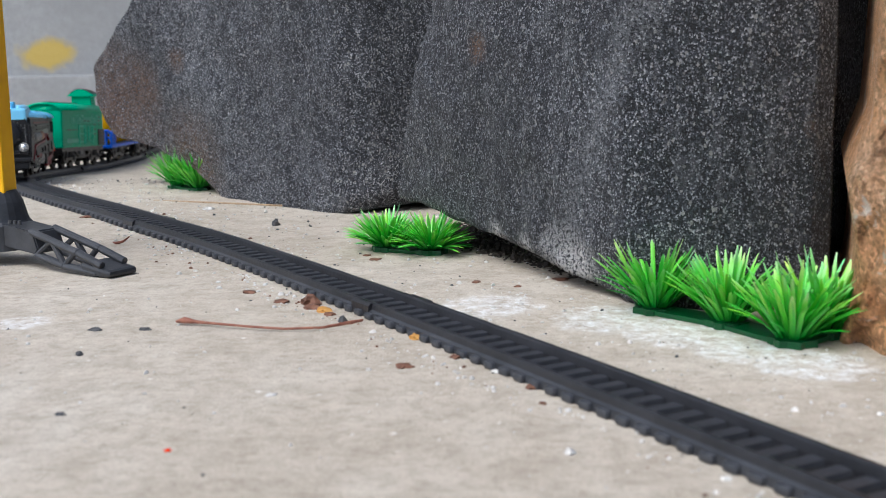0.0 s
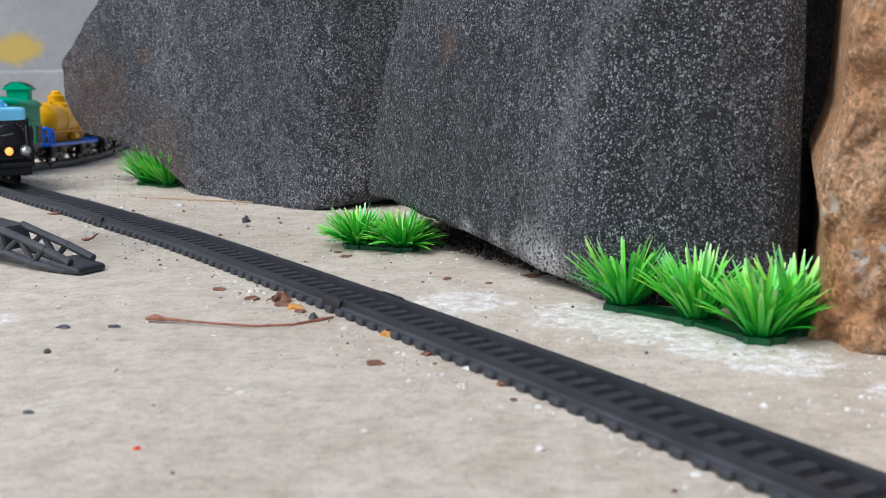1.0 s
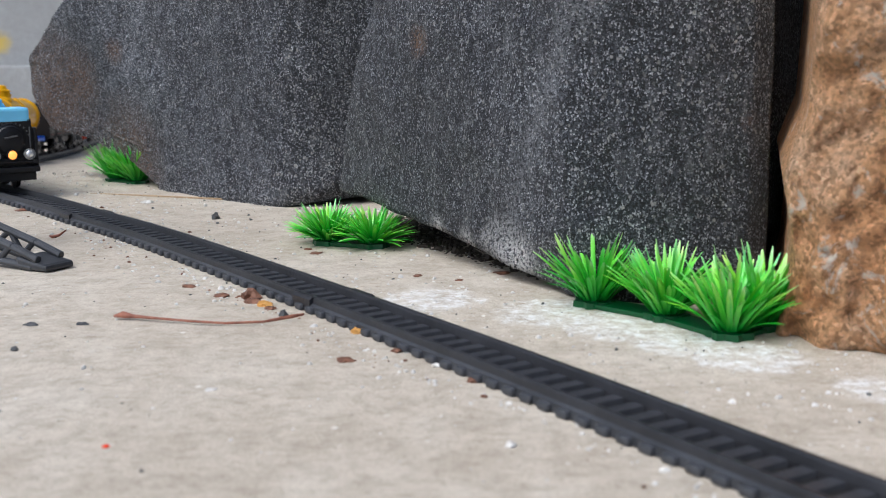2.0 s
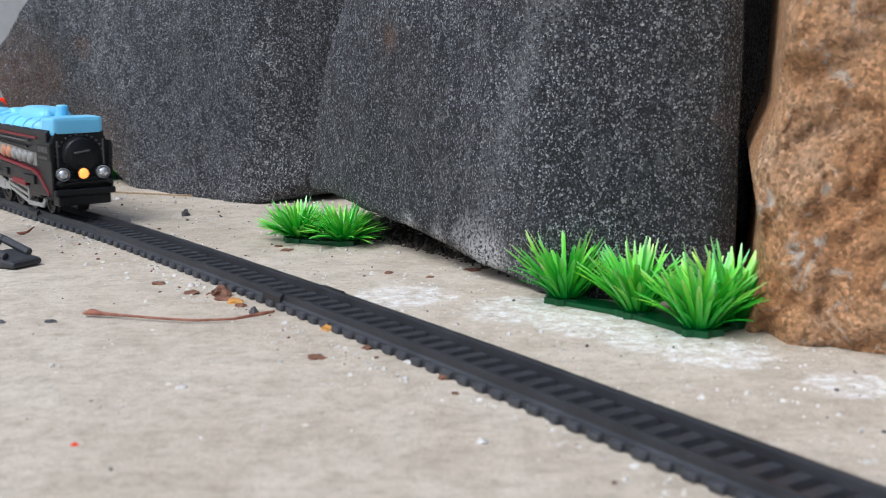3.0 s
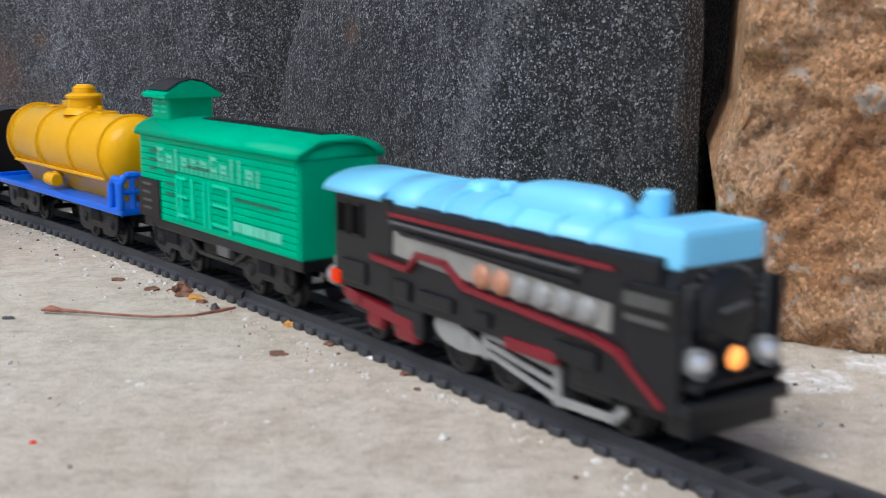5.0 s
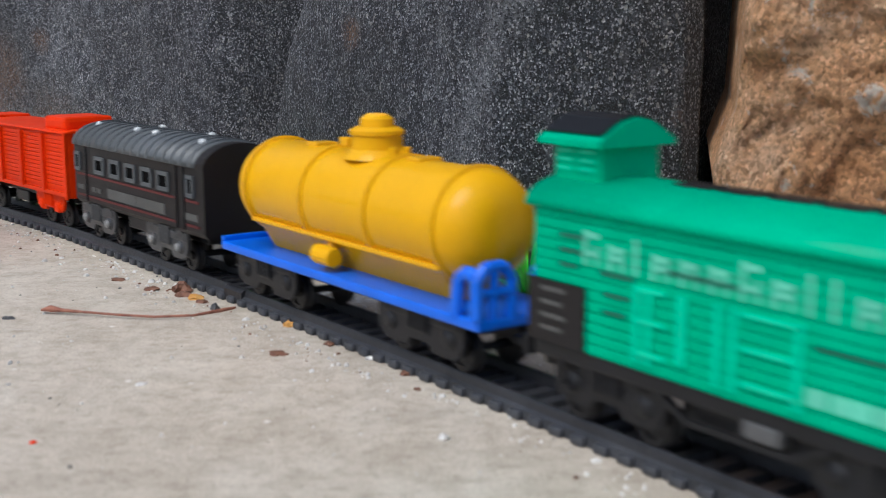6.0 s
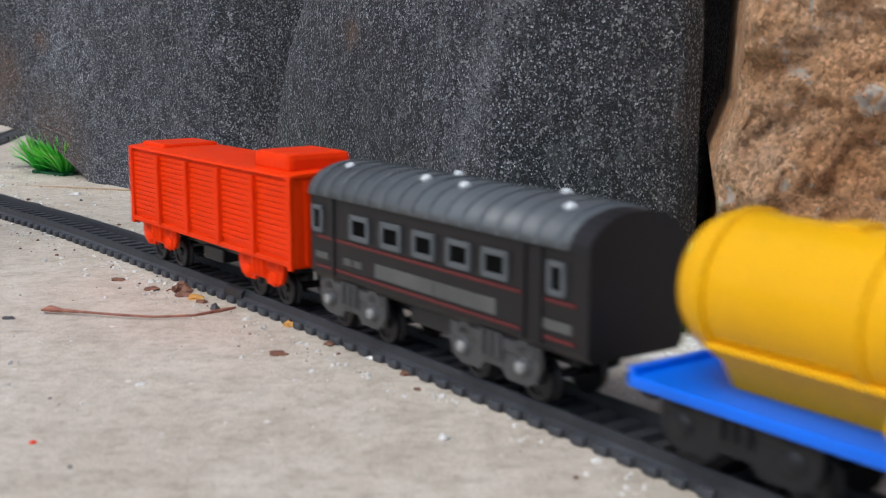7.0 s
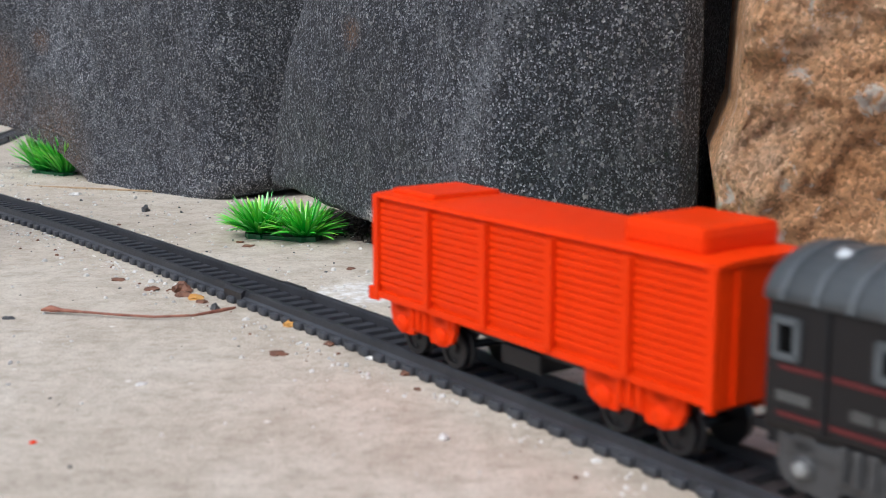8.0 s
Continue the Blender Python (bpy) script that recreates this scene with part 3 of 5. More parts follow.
# ---- toy train ----
def wheel_mesh(r, gauge):
    bm = bmesh.new()
    rod(bm, (0, -gauge / 2, 0), (0, gauge / 2, 0), 0.0011, 8)
    for sgn in (-1, 1):
        lathe(bm, (0, sgn * (gauge / 2 - 0.0012), 0), (0, sgn, 0), [(-0.0006, r + 0.0005), (0, r + 0.0005), (0.0003, r), (0.0018, r * 0.97), (0.0019, r * 0.72), (0.0014, r * 0.68), (0.0014, r * 0.3), (0.0021, r * 0.26)], 18)
    for k in range(5):
        a = k * math.tau / 5
        for sgn in (-1, 1):
            box(bm, r * 0.6 * math.cos(a) - 0.0006, r * 0.6 * math.cos(a) + 0.0006, sgn * gauge / 2 - 0.0004, sgn * gauge / 2 + 0.0004, r * 0.6 * math.sin(a) - 0.0006, r * 0.6 * math.sin(a) + 0.0006)
    me = bpy.data.meshes.new("wheelset")
    bmesh.ops.recalc_face_normals(bm, faces=bm.faces)
    bm.to_mesh(me)
    bm.free()
    me.materials.append(BLACK)
    return me


WHEEL_R, DRIVER_R = 0.0052, 0.0064
WHEEL, DRIVER = wheel_mesh(WHEEL_R, 0.0150), wheel_mesh(DRIVER_R, 0.0158)
WHEELSETS = []


def wheelset(parent, x, mesh=None, r=WHEEL_R):
    ob = new("wheelset", mesh or WHEEL)
    ob.parent = parent
    ob.location = (x, 0, RAIL_TOP + r)
    WHEELSETS.append((ob, x, r, parent))
    return ob


def bogie(parent, x, material, hub=None, top=0.0205, half=0.0108, span=0.0085, label="", solid=()):
    """A four-wheeled truck with side frames, axle boxes and springs."""
    bm = bmesh.new()
    for sgn in (-1, 1):
        y0, y1 = sorted((sgn * half, sgn * (half - 0.0018)))
        box(bm, x - span - 0.004, x + span + 0.004, y0, y1, 0.0155, 0.0185, 0.0005)
        box(bm, x - 0.004, x + 0.004, y0, y1 + 0.0002, 0.0125, 0.0205, 0.0005)
        for dx in (-span, span):
            lathe(bm, (x + dx, sgn * (half - 0.001), RAIL_TOP + WHEEL_R + 0.0032), (0, sgn, 0), [(0, 0.0024), (0.0009, 0.0024), (0.0013, 0.0018), (0.0016, 0.0010)], 12)
            box(bm, x + dx - 0.0022, x + dx + 0.0022, y0, y1, 0.0160, 0.0205, 0.0004)
        for dx in (-0.0028, 0.0, 0.0028):
            rod(bm, (x + dx, sgn * (half + 0.0003), 0.0135), (x + dx, sgn * (half + 0.0003), 0.0195), 0.0009, 8)
    if solid:
        for sgn in (-1, 1):
            y0, y1 = sorted((sgn * (half - 0.0004), sgn * (half - 0.0016)))
            z0, z1, w = solid[0], solid[1], span + 0.0056
            c = min(0.0042, 0.6 * (z1 - z0))
            plate = [(-w, z1), (-w, z0 + c), (-w + 0.3 * c, z0 + 0.35 * c), (-w + c, z0), (-0.30 * w, z0), (-0.2 * w, z0 + 0.5 * c), (0.2 * w, z0 + 0.5 * c), (0.30 * w, z0), (w - c, z0), (w - 0.3 * c, z0 + 0.35 * c), (w, z0 + c), (w, z1)]
            near = [bm.verts.new((x + u, y0, z)) for u, z in plate]
            far = [bm.verts.new((x + u, y1, z)) for u, z in plate]
            bm.faces.new(near)
            bm.faces.new(far[::-1])
            for k in range(len(plate)):
                n = (k + 1) % len(plate)
                bm.faces.new((near[n], near[k], far[k], far[n]))
    box(bm, x - 0.0035, x + 0.0035, -half + 0.001, half - 0.001, 0.0150, top)
    frame_ob = part("bogie_frame", bm, material, parent, label)
    if hub:
        for sgn in (-1, 1):
            for dx in (-span, span):
                bm = bmesh.new()
                lathe(bm, (x + dx, sgn * (half + 0.0010), RAIL_TOP + WHEEL_R + 0.0032), (0, sgn, 0), [(-0.0006, 0.0014), (0.0001, 0.0013), (0.0004, 0.0007)], 10)
                part("axle_cover", bm, hub, frame_ob)
    for dx in (-span, span):
        wheelset(parent, x + dx)


def coupling(parent, x, sgn, material=BLACK):
    bm = boxes((min(x, x + sgn * 0.007), max(x, x + sgn * 0.007), -0.0022, 0.0022, 0.0135, 0.0155), bevel=0.0004)
    box(bm, x + sgn * 0.007 - 0.001, x + sgn * 0.007 + 0.001, -0.0036, 0.0036, 0.0125, 0.0175, 0.0004)
    part("coupling", bm, material, parent)


def sides(name, build, material, parent, label=""):
    """The same details on both sides of a car: build(fresh, sgn) asks fresh() for each new piece."""
    made = []
    for sgn in (-1, 1):
        pieces = []

        def fresh():
            pieces.append(bmesh.new())
            return pieces[-1]
        build(fresh, sgn)
        made += [part(name, bm, material, parent, label) for bm in pieces]
    return made[0]


def locomotive():
    ob = tagged(new("toy_locomotive"), "black toy steam locomotive with sky-blue top and lit headlamp", "toy train")
    half = 0.0132
    bm = bmesh.new()
    prism(bm, [(-half, 0.0185), (half, 0.0185), (half, 0.0425), (0.0118, 0.0435), (-0.0118, 0.0435), (-half, 0.0425)], -0.037, 0.0565)
    part("body", bm, BLACK, ob)
    bm = boxes((-0.060, 0.056, -0.0098, 0.0098, 0.0115, 0.019), bevel=0.0006)
    box(bm, 0.034, 0.056, -half, half, 0.0140, 0.0195, 0.0008)
    part("chassis", bm, BLACK, ob)
    # smokebox front with its round door, rivets and buffer beam
    bm = bmesh.new()
    prism(bm, [(-half, 0.0170), (half, 0.0170), (half + 0.0003, 0.036), (0.0105, 0.0428), (-0.0105, 0.0428), (-half - 0.0003, 0.036)], 0.0565, 0.0605)
    for sgn in (-1, 1):
        box(bm, 0.050, 0.063, sgn * 0.0134 - 0.0006, sgn * 0.0134 + 0.0006, 0.0150, 0.0385, 0.0004)
    front = part("smokebox_front", bm, BLACK, ob)
    bm = bmesh.new()
    lathe(bm, (0.0604, 0, 0.0325), (1, 0, 0), [(0, 0.0088), (0.0012, 0.0086), (0.0016, 0.0076), (0.0022, 0.0070), (0.0028, 0.0045), (0.0030, 0.001)], 28)
    box(bm, 0.0626, 0.0636, -0.0025, 0.0025, 0.0320, 0.0330)
    part("smokebox_door", bm, BLACK, front, smooth=False)
    bm = bmesh.new()
    for k in range(14):
        a = math.pi * (0.02 + 0.96 * k / 13)
        lathe(bm, (0.0604, 0.0108 * math.cos(a), 0.0318 + 0.0098 * math.sin(a)), (1, 0, 0), [(0, 0.0006), (0.0005, 0.0004)], 6)
    part("rivets", bm, GREY, front)
    bm = boxes((0.0575, 0.0660, -0.0138, 0.0138, 0.0150, 0.0180), (0.058, 0.0645, -0.0120, 0.0120, 0.0105, 0.0152), bevel=0.0008)
    box(bm, 0.0600, 0.0630, -0.0070, 0.0070, 0.0195, 0.0225, 0.0006)
    for sgn in (-1, 1):
        rod(bm, (0.060, sgn * 0.0112, 0.0205), (0.0655, sgn * 0.0112, 0.0205), 0.0012, 10)
    part("buffer_beam", bm, BLACK, ob)
    for y in (-0.0062, 0.0062):
        part("hinge", boxes((0.0604, 0.0630, y - 0.0012, y + 0.0012, 0.0285, 0.0300), bevel=0.0003), CHARCOAL, front)
    part("door_handle", rod(bmesh.new(), (0.0632, -0.0035, 0.0335), (0.0632, 0.0035, 0.0345), 0.0005, 8), GREY, front)
    for y in (-0.0105, 0.0105):
        part("grab_rail", rod(bmesh.new(), (0.0615, y, 0.0275), (0.0615, y, 0.0390), 0.0004, 8), GREY, front)
    part("step_plate", boxes((0.0600, 0.0650, -0.0128, 0.0128, 0.0200, 0.0208), bevel=0.0003), CHARCOAL, front)
    for y, mat_in, name in ((-0.0092, LENS, "lamp"), (0.0092, LENS, "lamp"), (0.0, BULB, "headlamp")):
        bm = lathe(bmesh.new(), (0.0600, y, 0.0245), (1, 0, 0), [(0, 0.0024), (0.0030, 0.0030), (0.0042, 0.0030), (0.0043, 0.0025), (0.0036, 0.0023)], 18)
        lamp = part(name, bm, SILVER if y else BLACK, ob, "lit amber headlamp" if not y else "silver lamp")
        bm = lathe(bmesh.new(), (0.0634, y, 0.0245), (1, 0, 0), [(0, 0.0024), (0.0006, 0.0023), (0.0013, 0.0017), (0.0016, 0.0006)], 18)
        part("bulb", bm, mat_in, lamp, smooth=True)
    # blue upper works
    bm = bmesh.new()
    prism(bm, arch(0.0120, 0.0412, 0.0482, power=0.7), -0.037, 0.047)
    boiler = part("boiler_top", bm, BLUE, ob, "sky-blue ribbed boiler top", True)
    for x in (-0.026, -0.014, -0.002, 0.010, 0.024, 0.036):
        part("boiler_band", prism(bmesh.new(), arch(0.0124, 0.0412, 0.0487, power=0.7), x - 0.0008, x + 0.0008), BLUE, boiler)
    part("smoke_deflector", boxes((0.0460, 0.0606, -0.0114, 0.0114, 0.0408, 0.0492), bevel=0.0016), BLUE, boiler)
    bm = bmesh.new()
    lathe(bm, (0.0425, 0.0, 0.0465), (0, 0, 1), [(0, 0.0036), (0.0012, 0.0027), (0.0066, 0.0027), (0.0072, 0.0022)], 18)
    part("chimney", bm, BLUE, boiler)
    bm = bmesh.new()
    for x, l, w, top in ((0.0165, 0.0170, 0.0078, 0.0522), (-0.014, 0.0045, 0.0050, 0.0502)):
        bm = bmesh.new()
        rows = [(1.0, 0.047), (0.98, top - 0.003), (0.86, top - 0.0012), (0.6, top - 0.0002), (0.2, top)]
        rings = [[bm.verts.new((x + l * f * math.copysign(abs(math.cos(a)) ** 0.7, math.cos(a)), w * f * math.copysign(abs(math.sin(a)) ** 0.7, math.sin(a)), z)) for a in [k * math.tau / 20 for k in range(20)]] for f, z in rows]
        for a, b in zip(rings, rings[1:]):
            for k in range(20):
                bm.faces.new((a[k], a[(k + 1) % 20], b[(k + 1) % 20], b[k]))
        bm.faces.new(rings[-1])
        part("dome", bm, BLUE, boiler, smooth=True)
    bm = bmesh.new()
    lathe(bm, (0.036, -0.004, 0.0462), (0, 0, 1), [(0, 0.0026), (0.0030, 0.0024), (0.0048, 0.0012)], 12)
    lathe(bm, (0.036, 0.004, 0.0462), (0, 0, 1), [(0, 0.0026), (0.0030, 0.0024), (0.0048, 0.0012)], 12)
    lathe(bm, (-0.005, 0.0, 0.0474), (0, 0, 1), [(0, 0.0024), (0.0028, 0.0022), (0.0032, 0.0016)], 12)
    tagged(part("valve", bm, BLUE, boiler, smooth=True), kind="stuff")
    # cab
    bm = boxes((-0.0620, -0.0345, -0.0134, 0.0134, 0.0190, 0.0438), bevel=0.0005)
    cab = part("cab", bm, BLACK, ob)

    def windows(fresh, sgn):
        for x in (-0.0575, -0.0505):
            y0, y1 = sorted((sgn * 0.0132, sgn * 0.0137))
            box(fresh(), x - 0.0022, x + 0.0022, y0, y1, 0.0335, 0.0405)
    sides("cab_window", windows, HOLE, cab)

    def frames(fresh, sgn):
        y = sgn * 0.0134
        for x in (-0.0575, -0.0505):
            side_bar(fresh(), y, sgn * 0.0006, [(x - 0.0026, 0.033), (x + 0.0026, 0.033), (x + 0.0026, 0.041), (x - 0.0026, 0.041), (x - 0.0026, 0.033)], 0.0006)
    sides("window_frame", frames, CHARCOAL, cab)
    bm = prism(bmesh.new(), arch(0.0146, 0.0434, 0.0488, 0.0012), -0.0662, -0.0385)
    prism(bm, arch(0.0128, 0.0418, 0.0490, power=0.8), -0.0390, -0.0250)
    part("cab_roof", bm, BLUE, ob, "sky-blue arched cab roof", True)
    # lining, pipes and plates on the sides
    path_low = [(-0.0425, 0.0288), (-0.0265, 0.0280), (-0.0222, 0.0322), (-0.0110, 0.0320), (-0.0030, 0.0276), (0.0400, 0.0252), (0.0470, 0.0238), (0.0590, 0.0160)]

    def lining(fresh, sgn):
        side_bar(fresh(), sgn * half, sgn * 0.0005, [(-0.035, 0.0404), (0.0445, 0.0398)], 0.0010)
        side_bar(fresh(), sgn * half, sgn * 0.0014, path_low, 0.0013)
        y0, y1 = sorted((sgn * 0.0112, sgn * 0.0138))
        box(fresh(), 0.0110, 0.0285, y0, y1, 0.0168, 0.0196, 0.0006)
    sides("lining", lining, DARK_RED, ob)

    def panel(fresh, sgn):
        bm = fresh()
        side_bar(bm, sgn * half, sgn * 0.0003, [(-0.0315, 0.0335), (0.0425, 0.0300)], 0.0058)
    sides("side_panel", panel, PANEL, ob)

    def plate(fresh, sgn):
        bm = fresh()
        side_bar(bm, sgn * (half + 0.0008), sgn * 0.0003, [(0.0490, 0.0338), (0.0605, 0.0338)], 0.0072)
    plates = sides("number_plate", plate, CHARCOAL, ob)

    def figures(fresh, sgn):
        bm = fresh()
        for x, w in ((0.0494, 0.0018), (0.0530, 0.0030), (0.0578, 0.0020)):
            side_bar(bm, sgn * (half + 0.0011), sgn * 0.0002, [(x, 0.0352), (x + w, 0.0352)], 0.0026)
        side_bar(bm, sgn * (half + 0.0011), sgn * 0.0002, [(0.0495, 0.0316), (0.0595, 0.0316)], 0.0013)
    sides("print", figures, FADED, plates)
    for k in range(6):
        for sgn in (-1, 1):
            bm = bmesh.new()
            lathe(bm, (0.0030 + 0.0069 * k, sgn * half, 0.0312 - 0.0002 * k), (0, sgn, 0), [(0, 0.0031), (0.0008, 0.0029), (0.0016, 0.0021), (0.0020, 0.0007)], 16)
            part("side_cylinder", bm, SILVER if k > 1 else COPPER, ob, smooth=True)
    # handrail, steps and boxes on the running board
    def handrail(fresh, sgn):
        bm = fresh()
        y = sgn * (half + 0.0011)
        rod(bm, (-0.034, y, 0.0388), (0.036, y, 0.0378), 0.0004, 6)
        for x in (-0.033, -0.016, 0.001, 0.018, 0.035):
            rod(bm, (x, sgn * (half - 0.0004), 0.0384), (x, y + sgn * 0.0003, 0.0384), 0.0004, 6)
    sides("handrail", handrail, GREY, ob)

    def fittings(fresh, sgn):
        for x0, x1, z0, z1 in ((-0.033, -0.026, 0.0200, 0.0250), (-0.022, -0.008, 0.0205, 0.0240), (0.028, 0.041, 0.0185, 0.0225), (-0.058, -0.046, 0.0205, 0.0265), (0.0, 0.006, 0.0200, 0.0232)):
            y0, y1 = sorted((sgn * (half - 0.001), sgn * (half + 0.0010)))
            box(fresh(), x0, x1, y0, y1, z0, z1, 0.0005)
    sides("equipment_box", fittings, BLACK, ob)

    def pipes(fresh, sgn):
        bm = fresh()
        y = sgn * (half + 0.0006)
        rod(bm, (-0.004, y, 0.0262), (0.042, y, 0.0240), 0.0005, 6)
        rod(bm, (-0.030, y, 0.0365), (0.034, y, 0.0352), 0.0005, 6)
    sides("pipe", pipes, CHARCOAL, ob)
    # running gear
    for x in (-0.012, 0.006, 0.024):
        wheelset(ob, x, DRIVER, DRIVER_R)
    wheelset(ob, 0.044)
    wheelset(ob, -0.050)

    def rods(fresh, sgn):
        y = sgn * 0.0110
        for za, zb in ((0.0178, 0.0152), (0.0158, 0.0120), (0.0138, 0.0088)):
            side_bar(fresh(), y, sgn * 0.0009, [(0.002, za), (0.0268, zb)], 0.0012)
        side_bar(fresh(), y, sgn * 0.0010, [(0.002, 0.0128), (0.002, 0.0188)], 0.0020)
        side_bar(fresh(), y, sgn * 0.0010, [(0.0268, 0.0082), (0.0268, 0.0160)], 0.0018)
        side_bar(fresh(), y, sgn * 0.0009, [(0.0268, 0.0088), (0.0440, 0.0092), (0.0466, 0.0118)], 0.0018)
        bm = fresh()
        ring = [(-0.0080 + 0.0100 * math.cos(a) , 0.0150 - 0.0014 * math.cos(a) + (0.0030 - 0.0010 * math.cos(a)) * math.sin(a)) for a in [k * math.tau / 20 for k in range(20)]]
        near, far = [[bm.verts.new((x, y + d, z)) for x, z in ring] for d in (0.0, sgn * 0.0010)]
        for k in range(20):
            bm.faces.new((near[k], near[(k + 1) % 20], far[(k + 1) % 20], far[k]))
        bm.faces.new(near[::-1])
        bm.faces.new(far)
    sides("connecting_rod", rods, SILVER, ob)
    for sgn in (-1, 1):
        y0, y1 = sorted((sgn * 0.0095, sgn * 0.0128))
        part("cylinder_block", boxes((0.031, 0.0445, y0, y1, 0.0125, 0.0190), bevel=0.001), BLACK, ob)
        part("firebox_side", boxes((-0.036, -0.022, y0, y1, 0.0110, 0.0185), bevel=0.001), BLACK, ob)

    def steps(fresh, sgn):
        y0, y1 = sorted((sgn * 0.0100, sgn * 0.0130))
        bm = fresh()
        side_bar(bm, y0, y1 - y0, [(-0.0575, 0.0172), (-0.0500, 0.0158), (-0.0270, 0.0138)], 0.0030)
        box(fresh(), -0.0475, -0.0400, y0, y1, 0.0098, 0.0140, 0.0016)
        box(fresh(), -0.0345, -0.0245, y0, y1, 0.0092, 0.0140, 0.0016)
    sides("footplate_step", steps, DARK_RED, ob)
    bm = bmesh.new()
    for sgn in (-1, 1):
        box(bm, -0.0640, -0.0590, sgn * 0.0118 - 0.0022, sgn * 0.0118 + 0.0022, 0.0188, 0.0226, 0.0006)
    part("tail_lamp", bm, RED, ob)
    part("buffer", rod(bmesh.new(), (-0.0635, -0.0095, 0.0195), (-0.0690, -0.0095, 0.0195), 0.0030), SILVER, ob)
    coupling(ob, -0.062, -1)
    return ob


def planks(parent, x0, x1, y, z0, z1, count, material, end_gap=0.0003):
    """Horizontal boards on a car's side, each proud of the joint beside it."""
    step = (z1 - z0) / count
    bm = boxes((x0, x1, -0.0004, 0.0004, end_gap, step - end_gap), bevel=0.0001)
    me = bpy.data.meshes.new("plank")
    bm.to_mesh(me)
    bm.free()
    me.materials.append(material)
    for sgn in (-1, 1):
        for k in range(count):
            ob = new("plank", me)
            ob.parent = parent
            ob.location = (0, sgn * y, z0 + k * step)


def beer_van():
    ob = tagged(new("toy_boxcar"), "green plastic toy boxcar with a roof cabin and pale printed lines", "toy train")
    L, half = 0.0550, 0.0133
    body = part("body", boxes((-L, L, -half + 0.0004, half - 0.0004, 0.0210, 0.0500), bevel=0.0007), GREEN, ob)
    planks(body, -L + 0.001, L - 0.001, half - 0.0004, 0.0216, 0.0496, 13, GREEN, 0.00016)
    bm = prism(bmesh.new(), arch(half + 0.0013, 0.0496, 0.0556, 0.0018), -L - 0.0012, L + 0.0012)
    prism(bm, arch(half - 0.0008, 0.0490, 0.0548), -L, L)
    roof = part("roof", bm, GREEN, ob, smooth=True)
    for k in range(7):
        part("roof_board", boxes((-0.026 + 0.0112 * k, -0.0165 + 0.0112 * k, -0.0026, 0.0026, 0.0552, 0.0560), bevel=0.0002), BLACK, roof)
    cabin = part("cabin", boxes((-0.0545, -0.0405, -0.0080, 0.0080, 0.0500, 0.0632), bevel=0.0005), GREEN, ob)
    gable = [(-0.0104, 0.0618), (0.0104, 0.0618), (0.0104, 0.0630), (0.0040, 0.0668), (0.0, 0.0676), (-0.0040, 0.0668), (-0.0104, 0.0630)]
    part("cabin_roof", prism(bmesh.new(), gable, -0.0572, -0.0385), GREEN, cabin)
    for sgn in (-1, 1):
        slope = [(sgn * 0.0090, 0.0641), (sgn * 0.0042, 0.0670), (sgn * 0.0006, 0.0677), (sgn * 0.0006, 0.0681), (sgn * 0.0044, 0.0674), (sgn * 0.0092, 0.0645)]
        part("roof_felt", prism(bmesh.new(), slope if sgn > 0 else slope[::-1], -0.0566, -0.0392), BLACK, cabin)

    def louvres(fresh, sgn):
        for x in (-0.0510, -0.0445):
            for z in (0.0570, 0.0588, 0.0606):
                side_bar(fresh(), sgn * 0.0080, sgn * 0.0004, [(x - 0.002, z), (x + 0.002, z)], 0.0007)
    sides("louvre", louvres, GREEN_PALE, cabin)

    def framing(fresh, sgn):
        bm = fresh()
        y = sgn * half
        for x in (-0.0235, -0.0205, -0.0035, 0.0000, 0.0140):
            side_bar(bm, y, sgn * 0.0007, [(x, 0.0235), (x, 0.0375)], 0.0013)
        for z in (0.0250, 0.0312, 0.0372):
            side_bar(bm, y, sgn * 0.0006, [(-0.0225, z), (-0.0165, z)], 0.0009)
            side_bar(bm, y, sgn * 0.0006, [(0.0020, z), (0.0125, z)], 0.0009)
        side_bar(bm, y, sgn * 0.0008, [(-0.012, 0.0255), (-0.012, 0.0372)], 0.0018)
    sides("door_frame", framing, GREEN_PALE, body)

    def print_bars(fresh, sgn):
        bm = fresh()
        y = sgn * (half + 0.0001)
        x = -0.0390
        for tall, strokes in ((1, 2), (0, 2), (1, 1), (0, 2), (0, 2), (0, 2), (1, 2), (0, 2), (1, 1), (1, 1), (0, 2), (0, 1)):
            w = 0.0046 if strokes == 2 else 0.0024
            low, high = 0.0396, 0.0396 + (0.0064 if tall else 0.0044)
            side_bar(bm, y, sgn * 0.0002, [(x + 0.0006, low), (x + 0.0006, high)], 0.0012)
            if strokes == 2:
                side_bar(bm, y, sgn * 0.0002, [(x + 0.0010, high - 0.0006), (x + w - 0.0004, high - 0.0006)], 0.0012)
                side_bar(bm, y, sgn * 0.0002, [(x + 0.0010, low + 0.0022), (x + w - 0.0008, low + 0.0022)], 0.0010)
                side_bar(bm, y, sgn * 0.0002, [(x + w - 0.0006, low), (x + w - 0.0006, low + 0.0036)], 0.0009)
            x += w + 0.0024
        x = 0.0165
        for w in (0.0040, 0.0028, 0.0034, 0.0030, 0.0036, 0.0030, 0.0034):
            side_bar(bm, y, sgn * 0.0002, [(x, 0.0262), (x + w * .6, 0.0262)], 0.0030)
            x += w + 0.0010
    sides("print", print_bars, PRINT_PALE, body, "pale faded printed bars")

